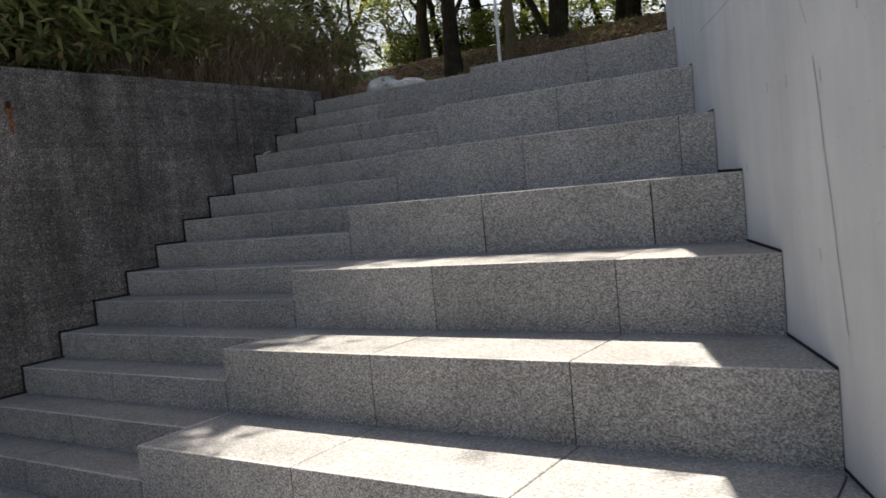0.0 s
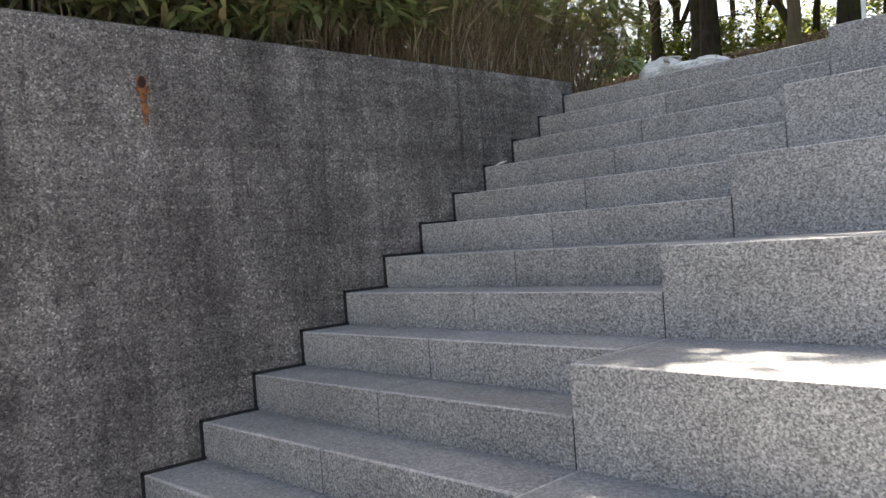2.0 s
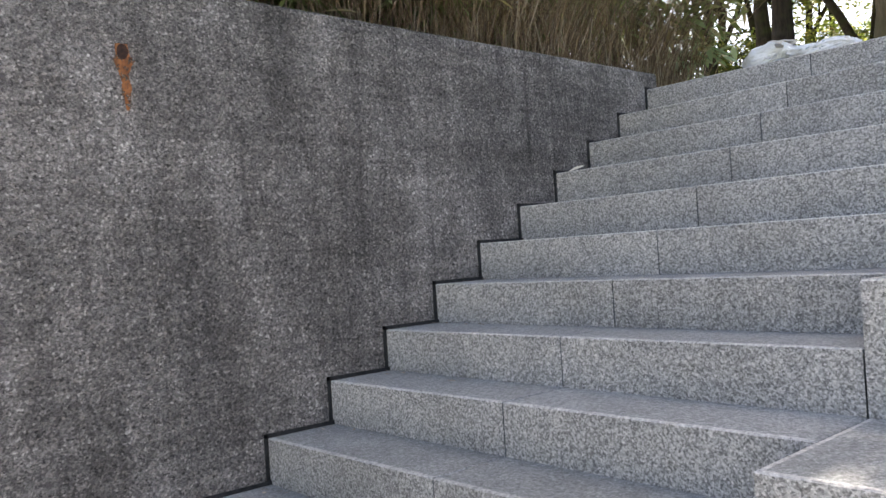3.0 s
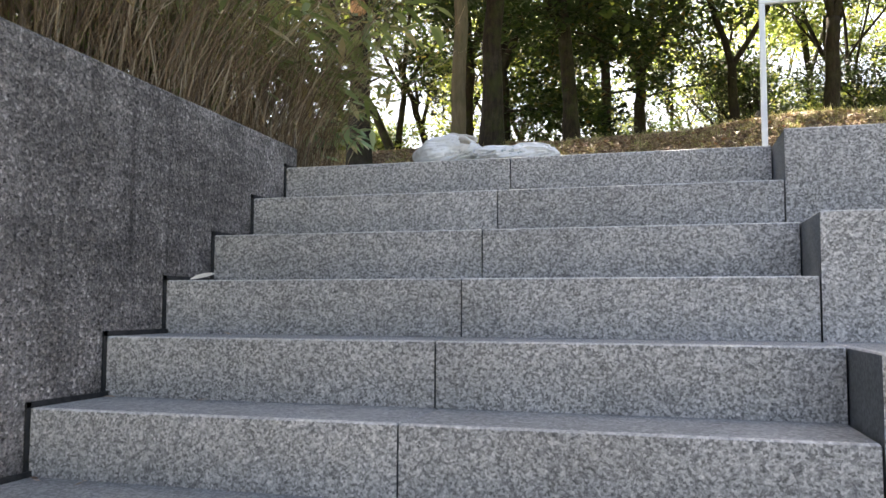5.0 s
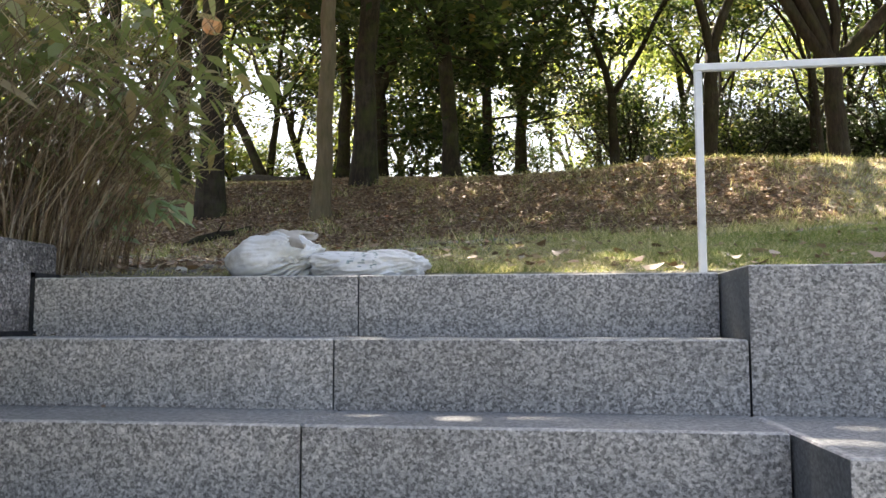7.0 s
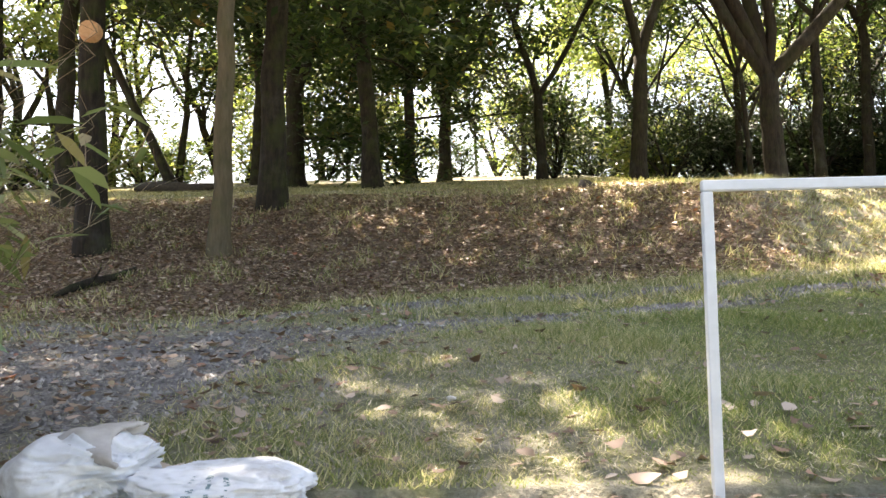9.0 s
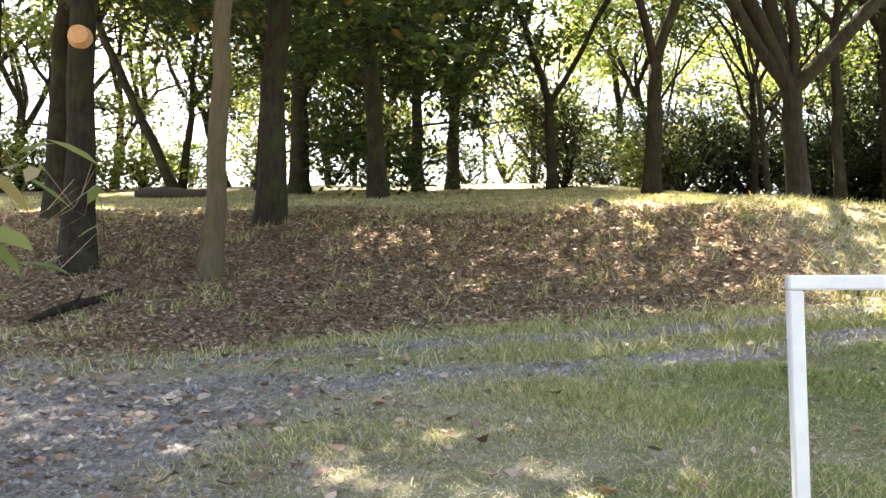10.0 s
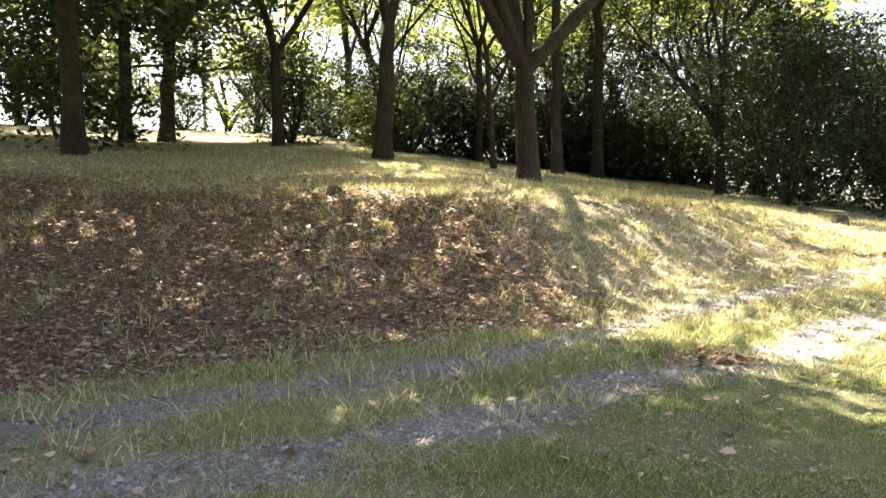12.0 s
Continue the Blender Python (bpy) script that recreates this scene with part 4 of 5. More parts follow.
make_tree(0.65, 21.0, 0.38, 2.4, 10, 9, DARK_L, BARK_DARK, LEAF_DEEP, 20000, 0.19, (0.03, 0.0), 5, 1.6, group=WOOD, skirt=2, hang=(2.2, 6.5, 2.6, 10, 3600), limb_dirs=[(0.8, 0, 0.7), (-0.5, 0, 1.0), (0.2, 0.2, 1.3)])
make_tree(3.2, 19.6, 0.3, 2.2, 11, 10, "brown tree forking into two limbs on the hill crest", BARK_MID, LEAF_LIGHT, 6000, 0.18, (-0.03, 0.0), 3, 1.1, group=WOOD, limb_dirs=[(-0.28, 0, 1.5), (0.75, 0, 0.95)])
make_tree(4.85, 15.6, 0.36, 2.6, 10, 11, "brown tree forking into two bent limbs", BARK_MID, LEAF_LIGHT, 6500, 0.15, (0.05, 0.0), 3, 1.2, group=WOOD, limb_dirs=[(-0.35, 0, 1.3), (0.45, 0, 1.2)])
make_tree(5.8, 10.3, 0.33, 1.6, 9.5, 12, "broad brown tree with spreading limbs on the lit bank", BARK_MID, LEAF_LIGHT, 8500, 0.14, (-0.03, 0.0), 4, 1.2, group=WOOD, limb_dirs=[(-0.5, 0.0, 1.1), (-0.62, 0.12, 1.15), (-0.85, 0.1, 1.0), (-0.8, -0.15, 0.95), (1.0, -0.1, 0.75), (0.35, 0.1, 1.1), (0.0, 0.2, 1.4)])
make_tree(-6.0, 19.0, 0.26, 4.4, 10, 13, "dark tree leaning over on the hilltop", BARK_DARK, LEAF_LIGHT, 11000, 0.17, (-0.5, 0.0), 4, 1.3, group=WOOD)
make_tree(-4.8, 22.3, 0.4, 5.0, 12, 14, DARK_L, BARK_DARK, LEAF_DEEP, 20000, 0.18, (0.0, 0.0), 5, 1.6, group=WOOD, skirt=4, hang=(2.4, 6.0, 2.6, 10, 3600))
make_tree(9.2, 17.3, 0.25, 4.0, 10, 15, DARK_L, BARK_MID, LEAF_LIGHT, 7000, 0.15, (0.0, 0.0), 4, 1.2, group=WOOD)
make_tree(11.0, 19.0, 0.28, 4.2, 11, 16, DARK_L, BARK_MID, LEAF_LIGHT, 6000, 0.17, (0.02, 0.0), 4, 1.2, group=WOOD)
for i, (x, y, d) in enumerate(((7.6, 17.0, 0.14), (8.4, 20.5, 0.2), (12.6, 16.2, 0.16), (14.2, 18.4, 0.22), (10.2, 23.0, 0.24), (16.5, 19.0, 0.2), (6.6, 22.5, 0.18))):
    make_tree(x, y, d, 2.6 + 0.4 * (i % 3), 9, 150 + i, "slender brown tree at the edge of the wood", BARK_MID, LEAF_LIGHT if i % 2 else LEAF_DEEP, 5500, 0.16, (0.06 * (i % 3 - 1), 0), 4, 1.2, group=WOOD, low=0.5)
# unseen trees added to shade the steps, behind the bamboo grass and the pale wall; the crowns leave an opening that
# lets sun onto the lower seats
SUN_GAP = ((4.5, -3.78, -1.9), (1.75, 0.95))
make_tree(-3.1, 0.9, 0.3, 4.2, 10.5, 17, "unseen dark-barked tree added behind the bamboo grass to shade the steps", BARK_DARK, LEAF_DEEP, 46000, 0.16, (0.05, 0.0), 6, 1.4, group=WOOD, limb_dirs=[(1.0, 0.0, 0.5), (1.0, 0.4, 0.38), (1.0, 0.3, 0.6), (1.0, 0.5, 0.45), (0.9, 0.15, 0.9), (0.2, 0.5, 1.2), (-0.5, 0.1, 1.0)], gap=SUN_GAP)
make_tree(8.3, 5.7, 0.42, 4.4, 13.5, 18, "unseen spreading tree added behind the pale wall to shade the steps", BARK_DARK, LEAF_DEEP, 22000, 0.16, (-0.06, 0.0), 6, 1.4, group=WOOD, limb_dirs=[(-1.0, -0.25, 0.3), (-1.0, -0.3, 0.4), (-1.0, 0.0, 0.5)], gap=SUN_GAP)

# the wood beyond, in two depths
rw = np.random.default_rng(77)
spots = []
for i in range(46):
    a = radians(-52 + 92 * (i + rw.uniform(0.1, 0.9)) / 46)
    d = rw.uniform(25, 44)
    spots.append((1.7 - math.sin(-a) * d * 1.0, math.cos(a) * d))
for i, (x, y) in enumerate(spots):
    right = x > 13
    if -9 < x < 3 and i % 6 == 0:
        continue
    make_tree(x, y, rw.uniform(0.16, 0.42), rw.uniform(1.2, 5.5), rw.uniform(7, 14), 200 + i, "distant tree in the wood behind the hill", BARK_DARK if rw.random() < 0.6 else BARK_MID,
              LEAF_PINE if rw.random() < (0.5 if right else 0.25) else LEAF_LIGHT if rw.random() < (0.5 if right else 0.8) else LEAF_DEEP, 4600 if right else 5400 if x < -6 else 3600, 0.22, (rw.normal(0, 0.12), 0), int(rw.integers(3, 6)), 1.7, group="far wood", low=0.3, skirt=1)


# ---- evergreen shrubs at the edge of the wood ----
def make_shrub(x, y, rx, h, seed, leaf, label, leaves=3500, size=0.17):
    rs = np.random.default_rng(seed)
    z = float(land(x, y))
    shrub = empty("shrub", pose(x, y, z))
    tagged(shrub, label, "shrub", "evergreen shrubs under the trees")
    bits, tips = [], []
    for k in range(6):
        a = k * 1.05 + rs.normal(0, 0.3)
        grow(rs, Vector((x, y, z - 0.05)), Vector((math.cos(a) * rx / h, math.sin(a) * rx / h, 1.0)), h * 0.62, 0.045, 2, bits, tips, kids=3)
    vs, fs = join_tubes(bits)
    part("branchwork", mesh_of("branchwork", vs, fs, [BARK_DARK], None, True), None, shrub)
    T = np.array(tips)
    k = leaves // 24
    ball = unit(rs.normal(0, 1, (k, 3))) * (rs.random((k, 1)) ** 0.45)
    heads = np.array([x, y, z + h * 0.38]) + ball * np.array([rx * 1.05, rx * 1.05, h * 0.5])
    pick = rs.random(k) < 0.45
    heads[pick] = T[rs.integers(0, len(T), int(pick.sum()))]
    C = np.repeat(heads, 24, 0)
    tiers = leaf is LEAF_PINE
    C = C + rs.normal(0, 1, C.shape) * np.array([0.36, 0.36, 0.06] if tiers else [0.26, 0.26, 0.12])
    C[:, 2] = np.maximum(C[:, 2], z + 0.05)
    part("foliage", mesh_np("foliage", leaf_quads(C, size * (0.8 if tiers else 1.0), 0.5, 0.7 if tiers else 0.5, rs=rs), 4, leaf), None, shrub)


rw = np.random.default_rng(5)
for i in range(30):
    a = radians(-58 + 36 * (i + rw.random()) / 30)
    d = rw.uniform(22, 33)
    make_shrub(1.7 + math.sin(-a) * d, math.cos(a) * d, rw.uniform(1.4, 2.3), rw.uniform(2.8, 4.8) if i < 22 else rw.uniform(1.3, 2.6), 300 + i, LEAF_PINE if i % 3 else LEAF_DEEP, "dark evergreen shrub at the edge of the wood", 5600, 0.18)
for i in range(24):
    a = radians(-18 + 56 * (i + rw.random()) / 24)
    d = rw.uniform(23, 36)
    if radians(-3) < a < radians(26) and i % 2:
        continue
    make_shrub(1.7 - math.sin(a) * d, math.cos(a) * d, rw.uniform(0.8, 1.6), rw.uniform(1.0, 3.0), 340 + i, LEAF_DEEP if i % 4 == 0 else LEAF_LIGHT, "sunlit green shrub on the hilltop", 2400, 0.18)
for i in range(14):
    a = radians(5 + 24 * (i + rw.random()) / 14)
    d = rw.uniform(22, 30)
    make_shrub(1.7 + math.sin(a) * d, math.cos(a) * d - 1, rw.uniform(1.2, 2.0), rw.uniform(1.4, 2.6) if i < 7 else rw.uniform(1.8, 3.4), 400 + i, LEAF_PINE, "dark evergreen shrub at the edge of the wood", 3400, 0.16)
make_shrub(13.5, 15.0, 1.6, 3.4, 381, LEAF_PINE, "dark evergreen shrub at the edge of the wood", 9000, 0.15)
make_shrub(16.0, 14.5, 1.8, 4.5, 382, LEAF_PINE, "dark evergreen shrub at the edge of the wood", 9000, 0.15)


# ---- grass, litter and gravel ----
def spread(n, x0, x1, y0, y1, rs):
    return rs.uniform(x0, x1, n), rs.uniform(y0, y1, n)


def blades(x, y, h, w, rs, bend=0.5):
    n = len(x)
    z = land(x, y) - 0.004
    p = np.stack([x, y, z], 1)
    a = rs.uniform(0, 2 * np.pi, n)
    s = np.stack([np.cos(a), np.sin(a), np.zeros(n)], 1) * (w * rs.uniform(0.7, 1.3, n))[:, None]
    b = rs.uniform(0, 2 * np.pi, n)
    d = np.stack([np.cos(b) * bend * rs.random(n), np.sin(b) * bend * rs.random(n), np.ones(n)], 1) * h[:, None]
    return np.stack([p - s, p + s, p + d], 1).reshape(-1, 3)


def make_grass():
    rs = np.random.default_rng(21)
    # the lawn, near and farther
    x, y = spread(230000, -3, 7.5, 0.29, 5.6, rs)
    xn, yn = spread(380000, 0.0, 6.8, 0.29, 4.8, rs)
    x, y = np.concatenate([x, xn]), np.concatenate([y, yn])
    keep = rs.random(len(x)) > near_track(x, y) * 1.05
    keep &= rs.random(len(x)) > littered(x, y) * 0.85
    keep &= rs.random(len(x)) < 0.5 + 0.7 * np.clip(np.sin(x * 4.3 + 2.4 * np.sin(y * 2.7)) * np.cos(y * 3.9 - 1.1 * x) + 0.35 * np.sin(x * 11 + y * 7) + np.clip((y - 1.4) * 0.3, -0.3, 0.4), 0, 1)
    keep &= (rs.random(len(x)) < np.clip(1.25 - (y - 0.4) / 7, 0.4, 1)) & (rs.random(len(x)) < np.clip(0.1 + (x - 0.05) * 0.5, 0.07, 1))
    x, y = x[keep], y[keep]
    patch = 0.75 + 0.75 * np.clip(np.sin(x * 2.9 + 2 * np.sin(y * 2.3)) * np.cos(y * 3.1 + x * 1.3), -0.4, 1)
    co = blades(x, y, rs.uniform(0.010, 0.04, len(x)) * patch, np.full(len(x), 0.0026), rs, 1.9)
    rich = rs.random(len(x)) < lush(x, y)
    co = co.reshape(-1, 9)
    tagged(new("lush_grass", mesh_np("lush_grass", co[rich].reshape(-1, 3), 3, GRASS_LUSH)), "close green lawn grass on the shaded side", "grass", kind="stuff")
    co = co[~rich].reshape(-1, 3)
    tagged(new("lawn_grass", mesh_np("lawn_grass", co, 3, GRASS)), "short patchy green and straw-coloured lawn grass", "grass", kind="stuff")
    # flat straw and clippings between the blades
    x, y = spread(120000, -1.5, 6.5, 0.36, 4.6, rs)
    keep = (rs.random(len(x)) > near_track(x, y) * 0.7) & (np.sin(x * 3.7 + 1.9 * np.sin(y * 2.1)) * np.cos(y * 2.7 - x) > rs.uniform(-0.9, 0.7, len(x)))
    keep &= rs.random(len(x)) < np.clip(1.3 - (x - 2) / 2, 0.12, 1)
    x, y = x[keep], y[keep]
    p = np.stack([x, y, land(x, y) + rs.uniform(0.003, 0.02, len(x))], 1)
    a = rs.uniform(0, 2 * np.pi, len(x))
    d = np.stack([np.cos(a), np.sin(a), rs.normal(0, 0.2, len(x))], 1) * rs.uniform(0.02, 0.06, len(x))[:, None]
    w = np.stack([-np.sin(a), np.cos(a), np.zeros(len(x))], 1) * 0.002
    co = np.stack([p - w, p + w, p + d], 1).reshape(-1, 3)
    tagged(new("straw", mesh_np("straw", co, 3, STRAW)), "pale dry grass clippings lying on the lawn", "straw", kind="stuff")
    # tufts and straw on the bank and the hill
    x, y = spread(230000, -12, 14, 3.4, 20, rs)
    lit = littered(x, y)
    keep = (rs.random(len(x)) > lit * np.clip(0.85 - 0.2 * (x + 0.5), 0.2, 0.85)) & (rs.random(len(x)) > near_track(x, y) * 1.1)
    keep &= rs.random(len(x)) < np.clip(1.3 - (y - 5) / 22, 0.3, 1)
    x, y = x[keep], y[keep]
    co = blades(x, y, rs.uniform(0.02, 0.072, len(x)) * (1 - 0.45 * littered(x, y)), np.full(len(x), 0.005), rs, 1.7)
    tagged(new("bank_grass", mesh_np("bank_grass", co, 3, GRASS_DRY)), "long dry grass on the sunlit bank and hill", "grass", kind="stuff")
    # straw and grass standing in clumps among the litter of the near bank
    x, y = spread(260000, -4.5, 9.5, 3.2, 9.2, rs)
    clump = np.sin(x * 5.3 + 2.1 * np.sin(y * 3.7)) * np.sin(y * 6.1 + 1.8 * np.sin(x * 4.1)) + 0.5 * np.sin(x * 13.1 + y * 5.2) * np.sin(y * 14.7 - x * 3.1)
    keep = (rs.random(len(x)) < np.clip(0.08 + 0.6 * clump, 0.015, 1)) & (rs.random(len(x)) > near_track(x, y) * 1.1) & (rs.random(len(x)) < np.clip(0.1 + 0.16 * (x - 0.3), 0.05, 1))
    x, y = x[keep], y[keep]
    co = blades(x, y, rs.uniform(0.02, 0.10, len(x)), np.full(len(x), 0.0042), rs, 2.2)
    tagged(new("bank_straw", mesh_np("bank_straw", co, 3, GRASS_DRY)), "clumps of dry straw and grass among the leaves", "grass", kind="stuff")
    # greener tufts
    tx, ty = spread(420, -4, 9, 3.1, 9, rs)
    x = np.repeat(tx, 22) + rs.normal(0, 0.07, 420 * 22)
    y = np.repeat(ty, 22) + rs.normal(0, 0.07, 420 * 22)
    co = blades(x, y, rs.uniform(0.04, 0.115, len(x)), np.full(len(x), 0.005), rs, 1.2)
    tagged(new("grass_tufts", mesh_np("grass_tufts", co, 3, GRASS)), "green tufts of longer grass on the bank", "grass", kind="stuff")


make_grass()


def make_litter():
    rs = np.random.default_rng(22)
    x, y = spread(230000, -9, 9, 0.3, 11, rs)
    keep = rs.random(len(x)) < np.maximum(littered(x, y) * 0.85, 0.035 + 0.2 * np.clip(1 - (x + 0.5) / 2.3, 0, 1) * np.clip((y - 0.3) * 2, 0, 1) + 0.05 * np.clip(1.6 - y, 0, 1))
    x, y = x[keep], y[keep]
    n = len(x)
    c = np.stack([x, y, land(x, y) + rs.uniform(0.004, 0.03, n)], 1)
    a = rs.uniform(0, 2 * np.pi, n)
    d = unit(np.stack([np.cos(a), np.sin(a), rs.normal(0, 0.16, n)], 1))
    s = unit(np.cross(d, unit(np.stack([rs.normal(0, 0.4, n), rs.normal(0, 0.4, n), np.ones(n)], 1))))
    L = (rs.uniform(0.02, 0.058, n) * np.where(rs.random(n) < np.where(y < 3.5, 0.25, 0.1), 1.45, 1))[:, None]
    W = L * 0.24
    up = np.array([[0, 0, 1.0]])
    curl = rs.uniform(-0.1, 0.25, n)[:, None] * L
    six = np.stack([c - d * L * 0.5 + up * curl, c - d * L * 0.15 - s * W, c + d * L * 0.2 - s * W, c + d * L * 0.5 + up * curl, c + d * L * 0.2 + s * W, c - d * L * 0.15 + s * W], 1)
    tagged(new("fallen_leaves", mesh_np("fallen_leaves", six.reshape(-1, 3), 6, LITTER)), "scattered dry brown fallen leaves on the bank and lawn", "leaves", kind="stuff")


make_litter()


def make_gravel_stones():
    rs = np.random.default_rng(23)
    x, y = spread(120000, -2.6, 11, 0.45, 8.5, rs)
    keep = rs.random(len(x)) < near_track(x, y) ** 1.5 * np.clip(1.2 - y / 9, 0.3, 1)
    x, y = x[keep], y[keep]
    n = len(x)
    r = rs.uniform(0.006, 0.019, n)
    c = np.stack([x, y, land(x, y) + r * 0.2], 1)
    ang = rs.uniform(0, 2 * np.pi, n)
    # each stone: a squashed four-sided pyramid, twisted
    corners = []
    for k in range(4):
        q = ang + k * np.pi / 2 + rs.normal(0, 0.25, n)
        corners.append(c + np.stack([np.cos(q) * r, np.sin(q) * r, -r * 0.3], 1))
    tip = c + np.stack([rs.normal(0, 0.25, n) * r, rs.normal(0, 0.25, n) * r, r * rs.uniform(0.5, 0.9, n)], 1)
    verts = np.stack(corners + [tip], 1).reshape(-1, 3)
    me = bpy.data.meshes.new("gravel")
    base = np.arange(n)[:, None] * 5
    tri = np.concatenate([base + np.array([[k, (k + 1) % 4, 4]]) for k in range(4)], 1).reshape(-1)
    me.vertices.add(len(verts))
    me.vertices.foreach_set("co", verts.astype(np.float32).ravel())
    me.loops.add(len(tri))
    me.loops.foreach_set("vertex_index", tri.astype(np.int32))
    me.polygons.add(len(tri) // 3)
    me.polygons.foreach_set("loop_start", np.arange(0, len(tri), 3, dtype=np.int32))
    me.materials.append(GRAVEL)
    me.update(calc_edges=True)
    tagged(new("gravel", me), "blue-grey gravel on the worn wheel tracks", "gravel", kind="stuff")


make_gravel_stones()


# ---- a fallen branch on the bank ----
def make_branch():
    pts = []
    for s in (0.0, 0.2, 0.45, 0.7, 1.0):
        x, y = -1.8 + s * BRANCH[0], 4.97 + s * BRANCH[1]
        pts.append((x, y, float(land(x, y)) + 0.03 + 0.03 * math.sin(5 * s)))
    vs, fs = join_tubes([tube(pts, [0.018, 0.035, 0.04, 0.037, 0.03], 9), tube([pts[2], (pts[2][0] + 0.12, pts[2][1] - 0.1, pts[2][2] + 0.12)], [0.014, 0.006], 5)])
    ob = new("fallen_branch", mesh_of("fallen_branch", vs, fs, [BARK_DARK], None, True))
    tagged(ob, "dark rotting fallen branch lying among leaves on the bank", "branch")


def make_stump(x, y, r, h, seed):
    rs = np.random.default_rng(seed)
    z = float(land(x, y))
    pts = [(x, y, z - 0.08), (x, y, z + 0.02), (x + 0.01, y, z + h * 0.6), (x + 0.02, y, z + h)]
    v, f = tube(pts, [r * 1.35, r * 1.1, r, r * 0.93], 14)
    v = [Vector(q) + Vector((rs.normal(0, r * 0.05), rs.normal(0, r * 0.05), rs.normal(0, h * 0.05))) for q in v]
    ob = new("tree_stump", mesh_of("tree_stump", v, f, [STUMP], None, False))
    tagged(ob, "low dark weathered tree stump in the grass of the bank", "stump", "stumps on the bank")


for i, (x, y, r, h) in enumerate(((2.78, 7.37, 0.09, 0.07), (11.0, 11.3, 0.15, 0.11), (9.98, 9.37, 0.12, 0.1))):
    make_stump(x, y, r, h, 90 + i)


def make_leaf_heap():
    rs = np.random.default_rng(35)
    n = 90
    q = rs.normal(0, 1, (n, 2)) * np.array([0.16, 0.07])
    x, y = 4.34 + q[:, 0], 3.76 + q[:, 1]
    c = np.stack([x, y, land(x, y) + 0.01 + 0.05 * rs.random(n) * np.exp(-(q[:, 0] / 0.16) ** 2)], 1)
    co = leaf_quads(c, 0.07, 0.5, 0.5, 0.0, rs)
    tagged(new("leaf_heap", mesh_np("leaf_heap", co, 4, LITTER_RED)), "small heap of rust-brown dead leaves on the track", "leaves", kind="stuff")


LITTER_RED = leaf_mat("rust-brown dead leaves", [(0.0, (0.13, 0.07, 0.042)), (0.6, (0.26, 0.145, 0.09)), (1.0, (0.42, 0.28, 0.19))], 0.15)
make_leaf_heap()
BRANCH = (0.3, 0.9)
make_branch()


# ---- small finds ----
def make_stone(x, y, r, seed, label):
    rs = np.random.default_rng(seed)
    bm = bmesh.new()
    bmesh.ops.create_icosphere(bm, subdivisions=2, radius=1)
    off = Vector((seed * 2.3, 0, 0))
    for v in bm.verts:
        v.co *= 1 + 0.45 * noise.noise(v.co * 1.3 + off)
        v.co = Vector((v.co.x * r, v.co.y * r * 0.75, v.co.z * r * 0.5))
    ob = part("stone", bm, PALE_STONE, None)
    ob.matrix_world = pose(x, y, float(land(x, y)) + r * 0.3, 0, 0, float(rs.uniform(0, 360)))
    tagged(ob, label, "stone", "pale stones on the lawn")


PALE_STONE = plain("pale stone", (0.5, 0.48, 0.45), (0.72, 0.70, 0.66), 0.85, 0.0, 30, 0.4)
for i, (x, y, r) in enumerate(((0.25, 0.55, 0.032), (0.83, 2.85, 0.022), (1.55, 1.13, 0.02), (1.43, 2.84, 0.018), (-0.43, 2.93, 0.02))):
    make_stone(x, y, r, 70 + i, "small pale stone lying on the worn lawn")


def make_crumbs():
    """Bits of dry leaf swept into the corners of the steps and along the edge of the lawn."""
    rs = np.random.default_rng(31)
    c = []
    for i in range(90):
        k = int(rs.integers(0, 13))
        x = wall_x(-k * TREAD) + 0.03 + abs(rs.normal(0, 0.22))
        y = -k * TREAD + TREAD - 0.02 - abs(rs.normal(0, 0.05))
        c.append((min(x, 2.0), y, -k * RISER + 0.006))
    for i in range(260):
        c.append((rs.uniform(0.05, 3.6), 0.285 - abs(rs.normal(0, 0.025)), 0.008 if rs.random() < 0.8 else 0.012))
    c = np.array(c)
    n = len(c)
    a = rs.uniform(0, 2 * np.pi, n)
    d = np.stack([np.cos(a), np.sin(a), rs.uniform(0, 0.25, n)], 1) * rs.uniform(0.006, 0.022, n)[:, None]
    w = np.stack([-np.sin(a), np.cos(a), rs.normal(0, 0.2, n)], 1) * rs.uniform(0.003, 0.007, n)[:, None]
    co = np.stack([c - d, c + w, c + d, c - w], 1).reshape(-1, 3)
    tagged(new("leaf_crumbs", mesh_np("leaf_crumbs", co, 4, LITTER)), "crumbs of dry leaves in the corners of the steps", "leaves", kind="stuff")


make_crumbs()


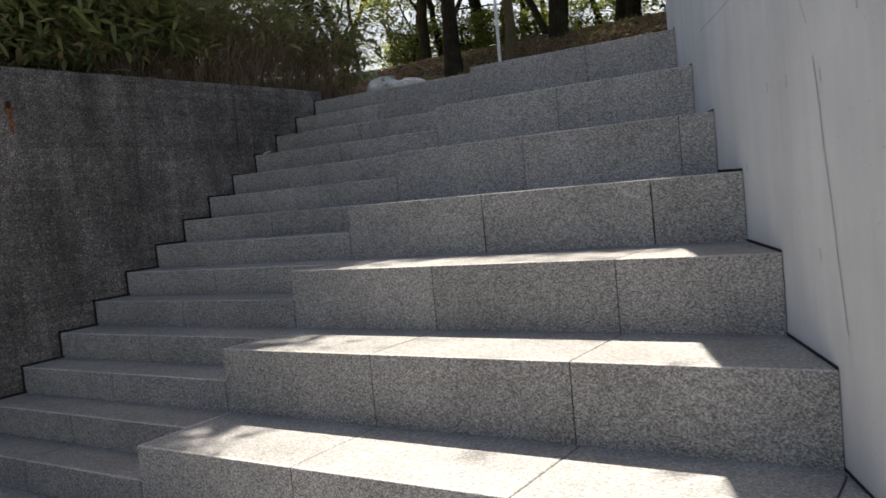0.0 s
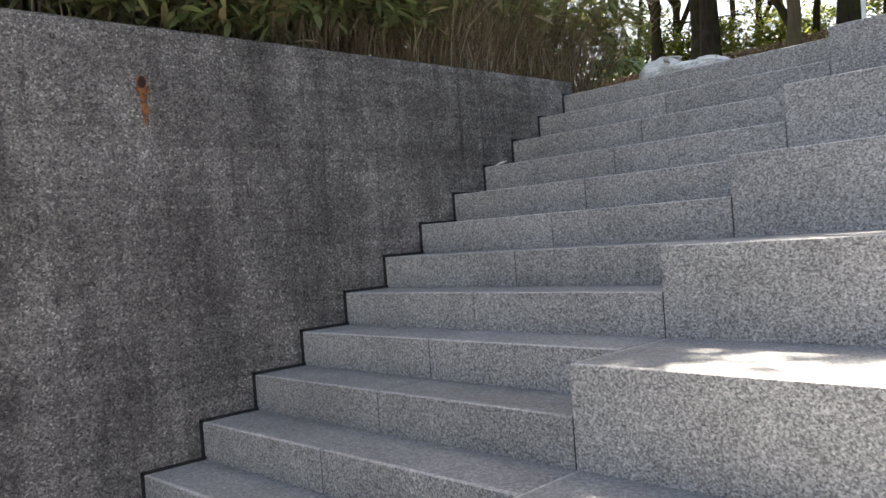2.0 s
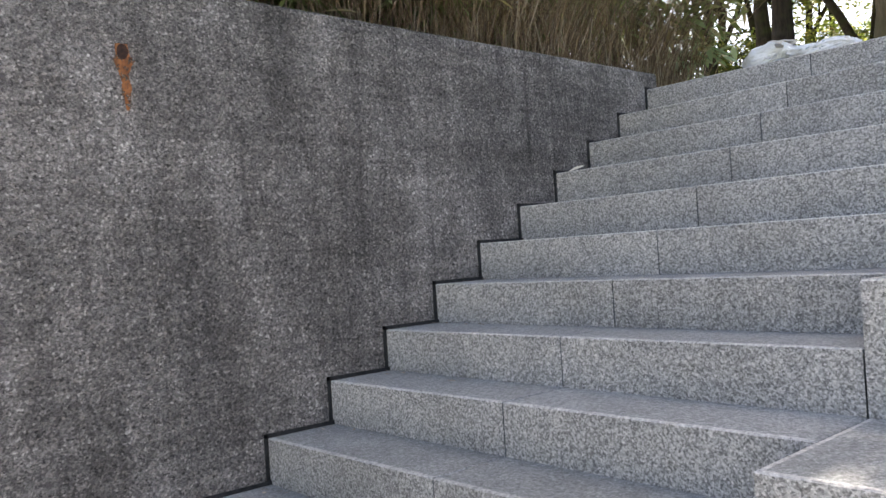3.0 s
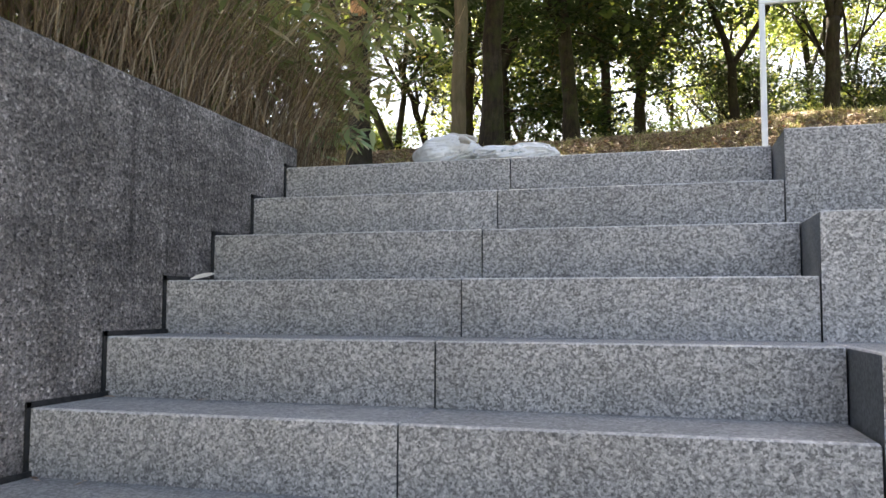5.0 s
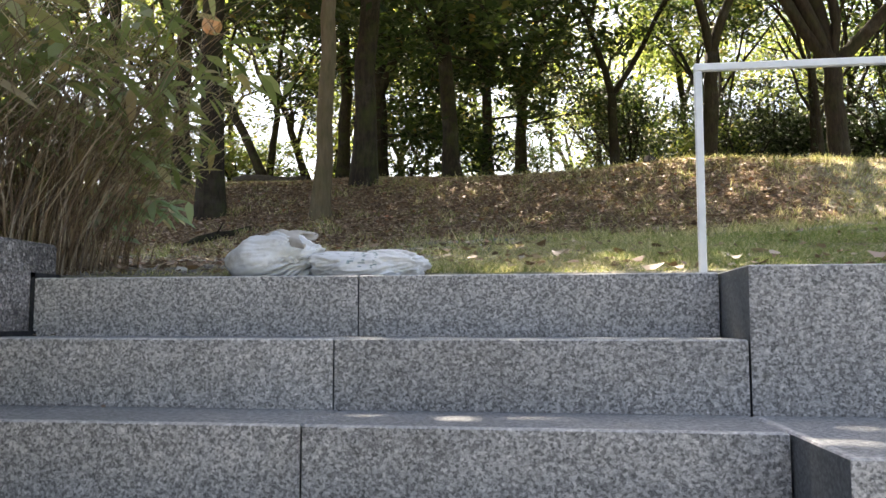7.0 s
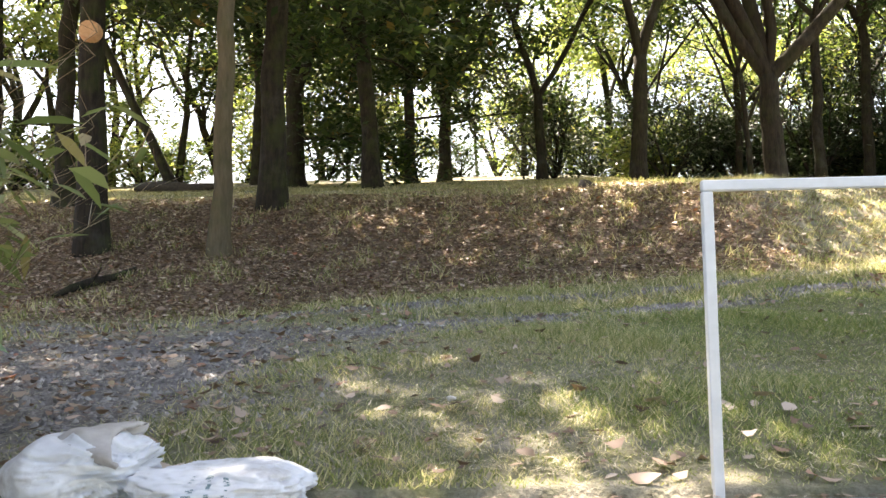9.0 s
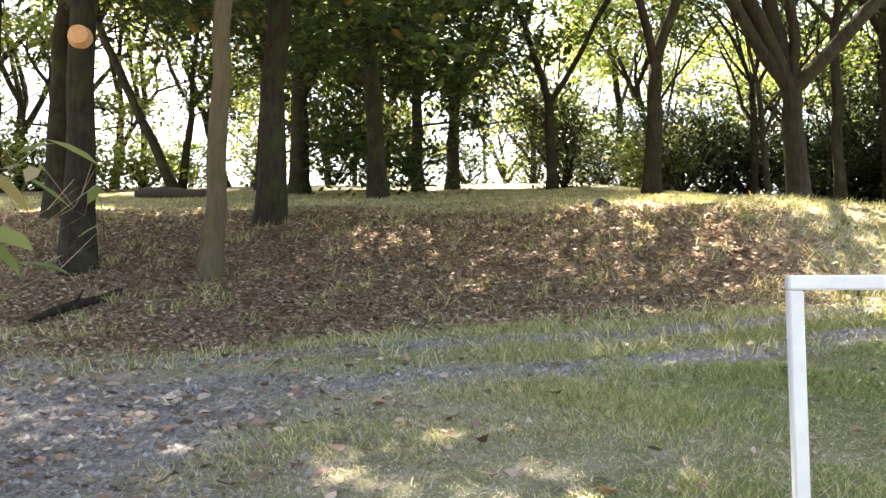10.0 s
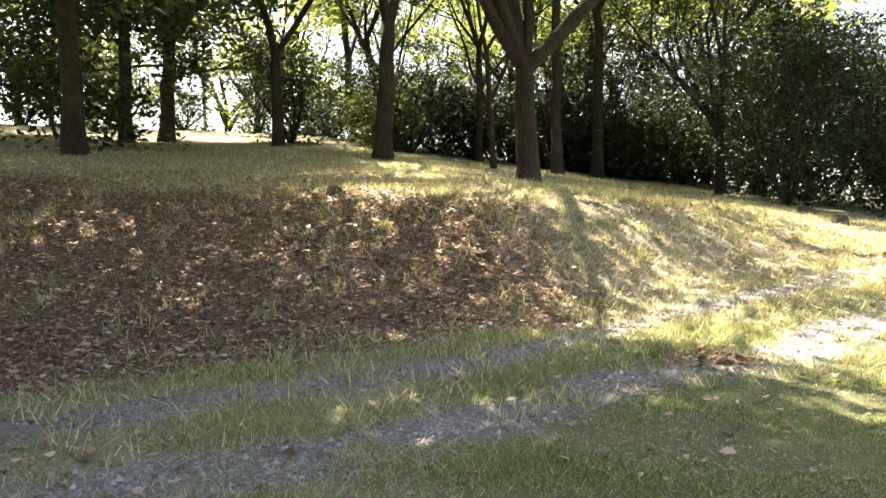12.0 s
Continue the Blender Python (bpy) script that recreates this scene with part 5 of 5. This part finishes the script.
def make_log():
    pts = []
    for i in range(9):
        q = i / 8
        x, y = -5.9 + 1.7 * q, 16.2 + 0.4 * q
        pts.append((x, y, float(land(x, y)) + 0.1 + 0.015 * math.sin(7 * q)))
    v, f = tube(pts, [0.07, 0.13, 0.14, 0.135, 0.13, 0.13, 0.12, 0.1, 0.05], 12)
    v = [q + Vector((0, 0, 0.03 * noise.noise(q * 4))) for q in v]
    tagged(new("fallen_log", mesh_of("fallen_log", v, f, [STUMP], None, True)), "weathered grey fallen log lying on the hilltop grass", "log")


make_log()


def make_lawn_leaves():
    """Large single dead leaves, curled, lying here and there on the lawn."""
    rs = np.random.default_rng(64)
    shapes = []
    for k in range(4):
        bm = bmesh.new()
        rows = []
        for i in range(7):
            q = i / 6
            w = 0.024 * math.sin(math.pi * (0.06 + 0.9 * q)) * (1 + 0.15 * math.sin(9 * q + k))
            lift = 0.006 * (q - 0.45) ** 2 * 4 * (0.5 + 0.3 * k)
            rows.append([bm.verts.new(((q - 0.5) * 0.085, side * w, lift + 0.004 * abs(side) * (1 + 0.4 * k))) for side in (-1, 0, 1)])
        for r, q in zip(rows, rows[1:]):
            bm.faces.new((r[0], q[0], q[1], r[1]))
            bm.faces.new((r[1], q[1], q[2], r[2]))
        me = bpy.data.meshes.new("dead_leaf")
        bm.to_mesh(me)
        bm.free()
        me.materials.append(DEAD_LEAF)
        me.polygons.foreach_set("use_smooth", [True] * len(me.polygons))
        shapes.append(me)
    for i in range(70):
        x, y = (rs.uniform(-0.9, 1.4), rs.uniform(0.9, 2.9)) if i < 34 else (rs.uniform(0.3, 4.2), rs.uniform(0.34, 3.2))
        ob = new("dead_leaf", shapes[i % 4])
        k = rs.uniform(0.35, 0.7)
        ob.matrix_world = pose(x, y, float(land(x, y)) + 0.012, rs.normal(0, 10), rs.normal(0, 10), rs.uniform(0, 360)) @ Matrix.Scale(k, 4)
        tagged(ob, "large curled reddish-brown dead leaf lying on the lawn", "leaf", "dead leaves on the lawn")


def make_dead_leaf_mat():
    m = Mat("reddish-brown dead leaf", 0.8)
    return m.color(m.mix(1.0, m.ramp(m.each(), [(0.0, (0.18, 0.10, 0.075)), (0.5, (0.28, 0.17, 0.13)), (1.0, (0.38, 0.28, 0.22))]), m.ramp(m.noise(60, 4), [(0.3, 0.7), (0.7, 1.15)]), "MULTIPLY")).m


DEAD_LEAF = make_dead_leaf_mat()
make_lawn_leaves()
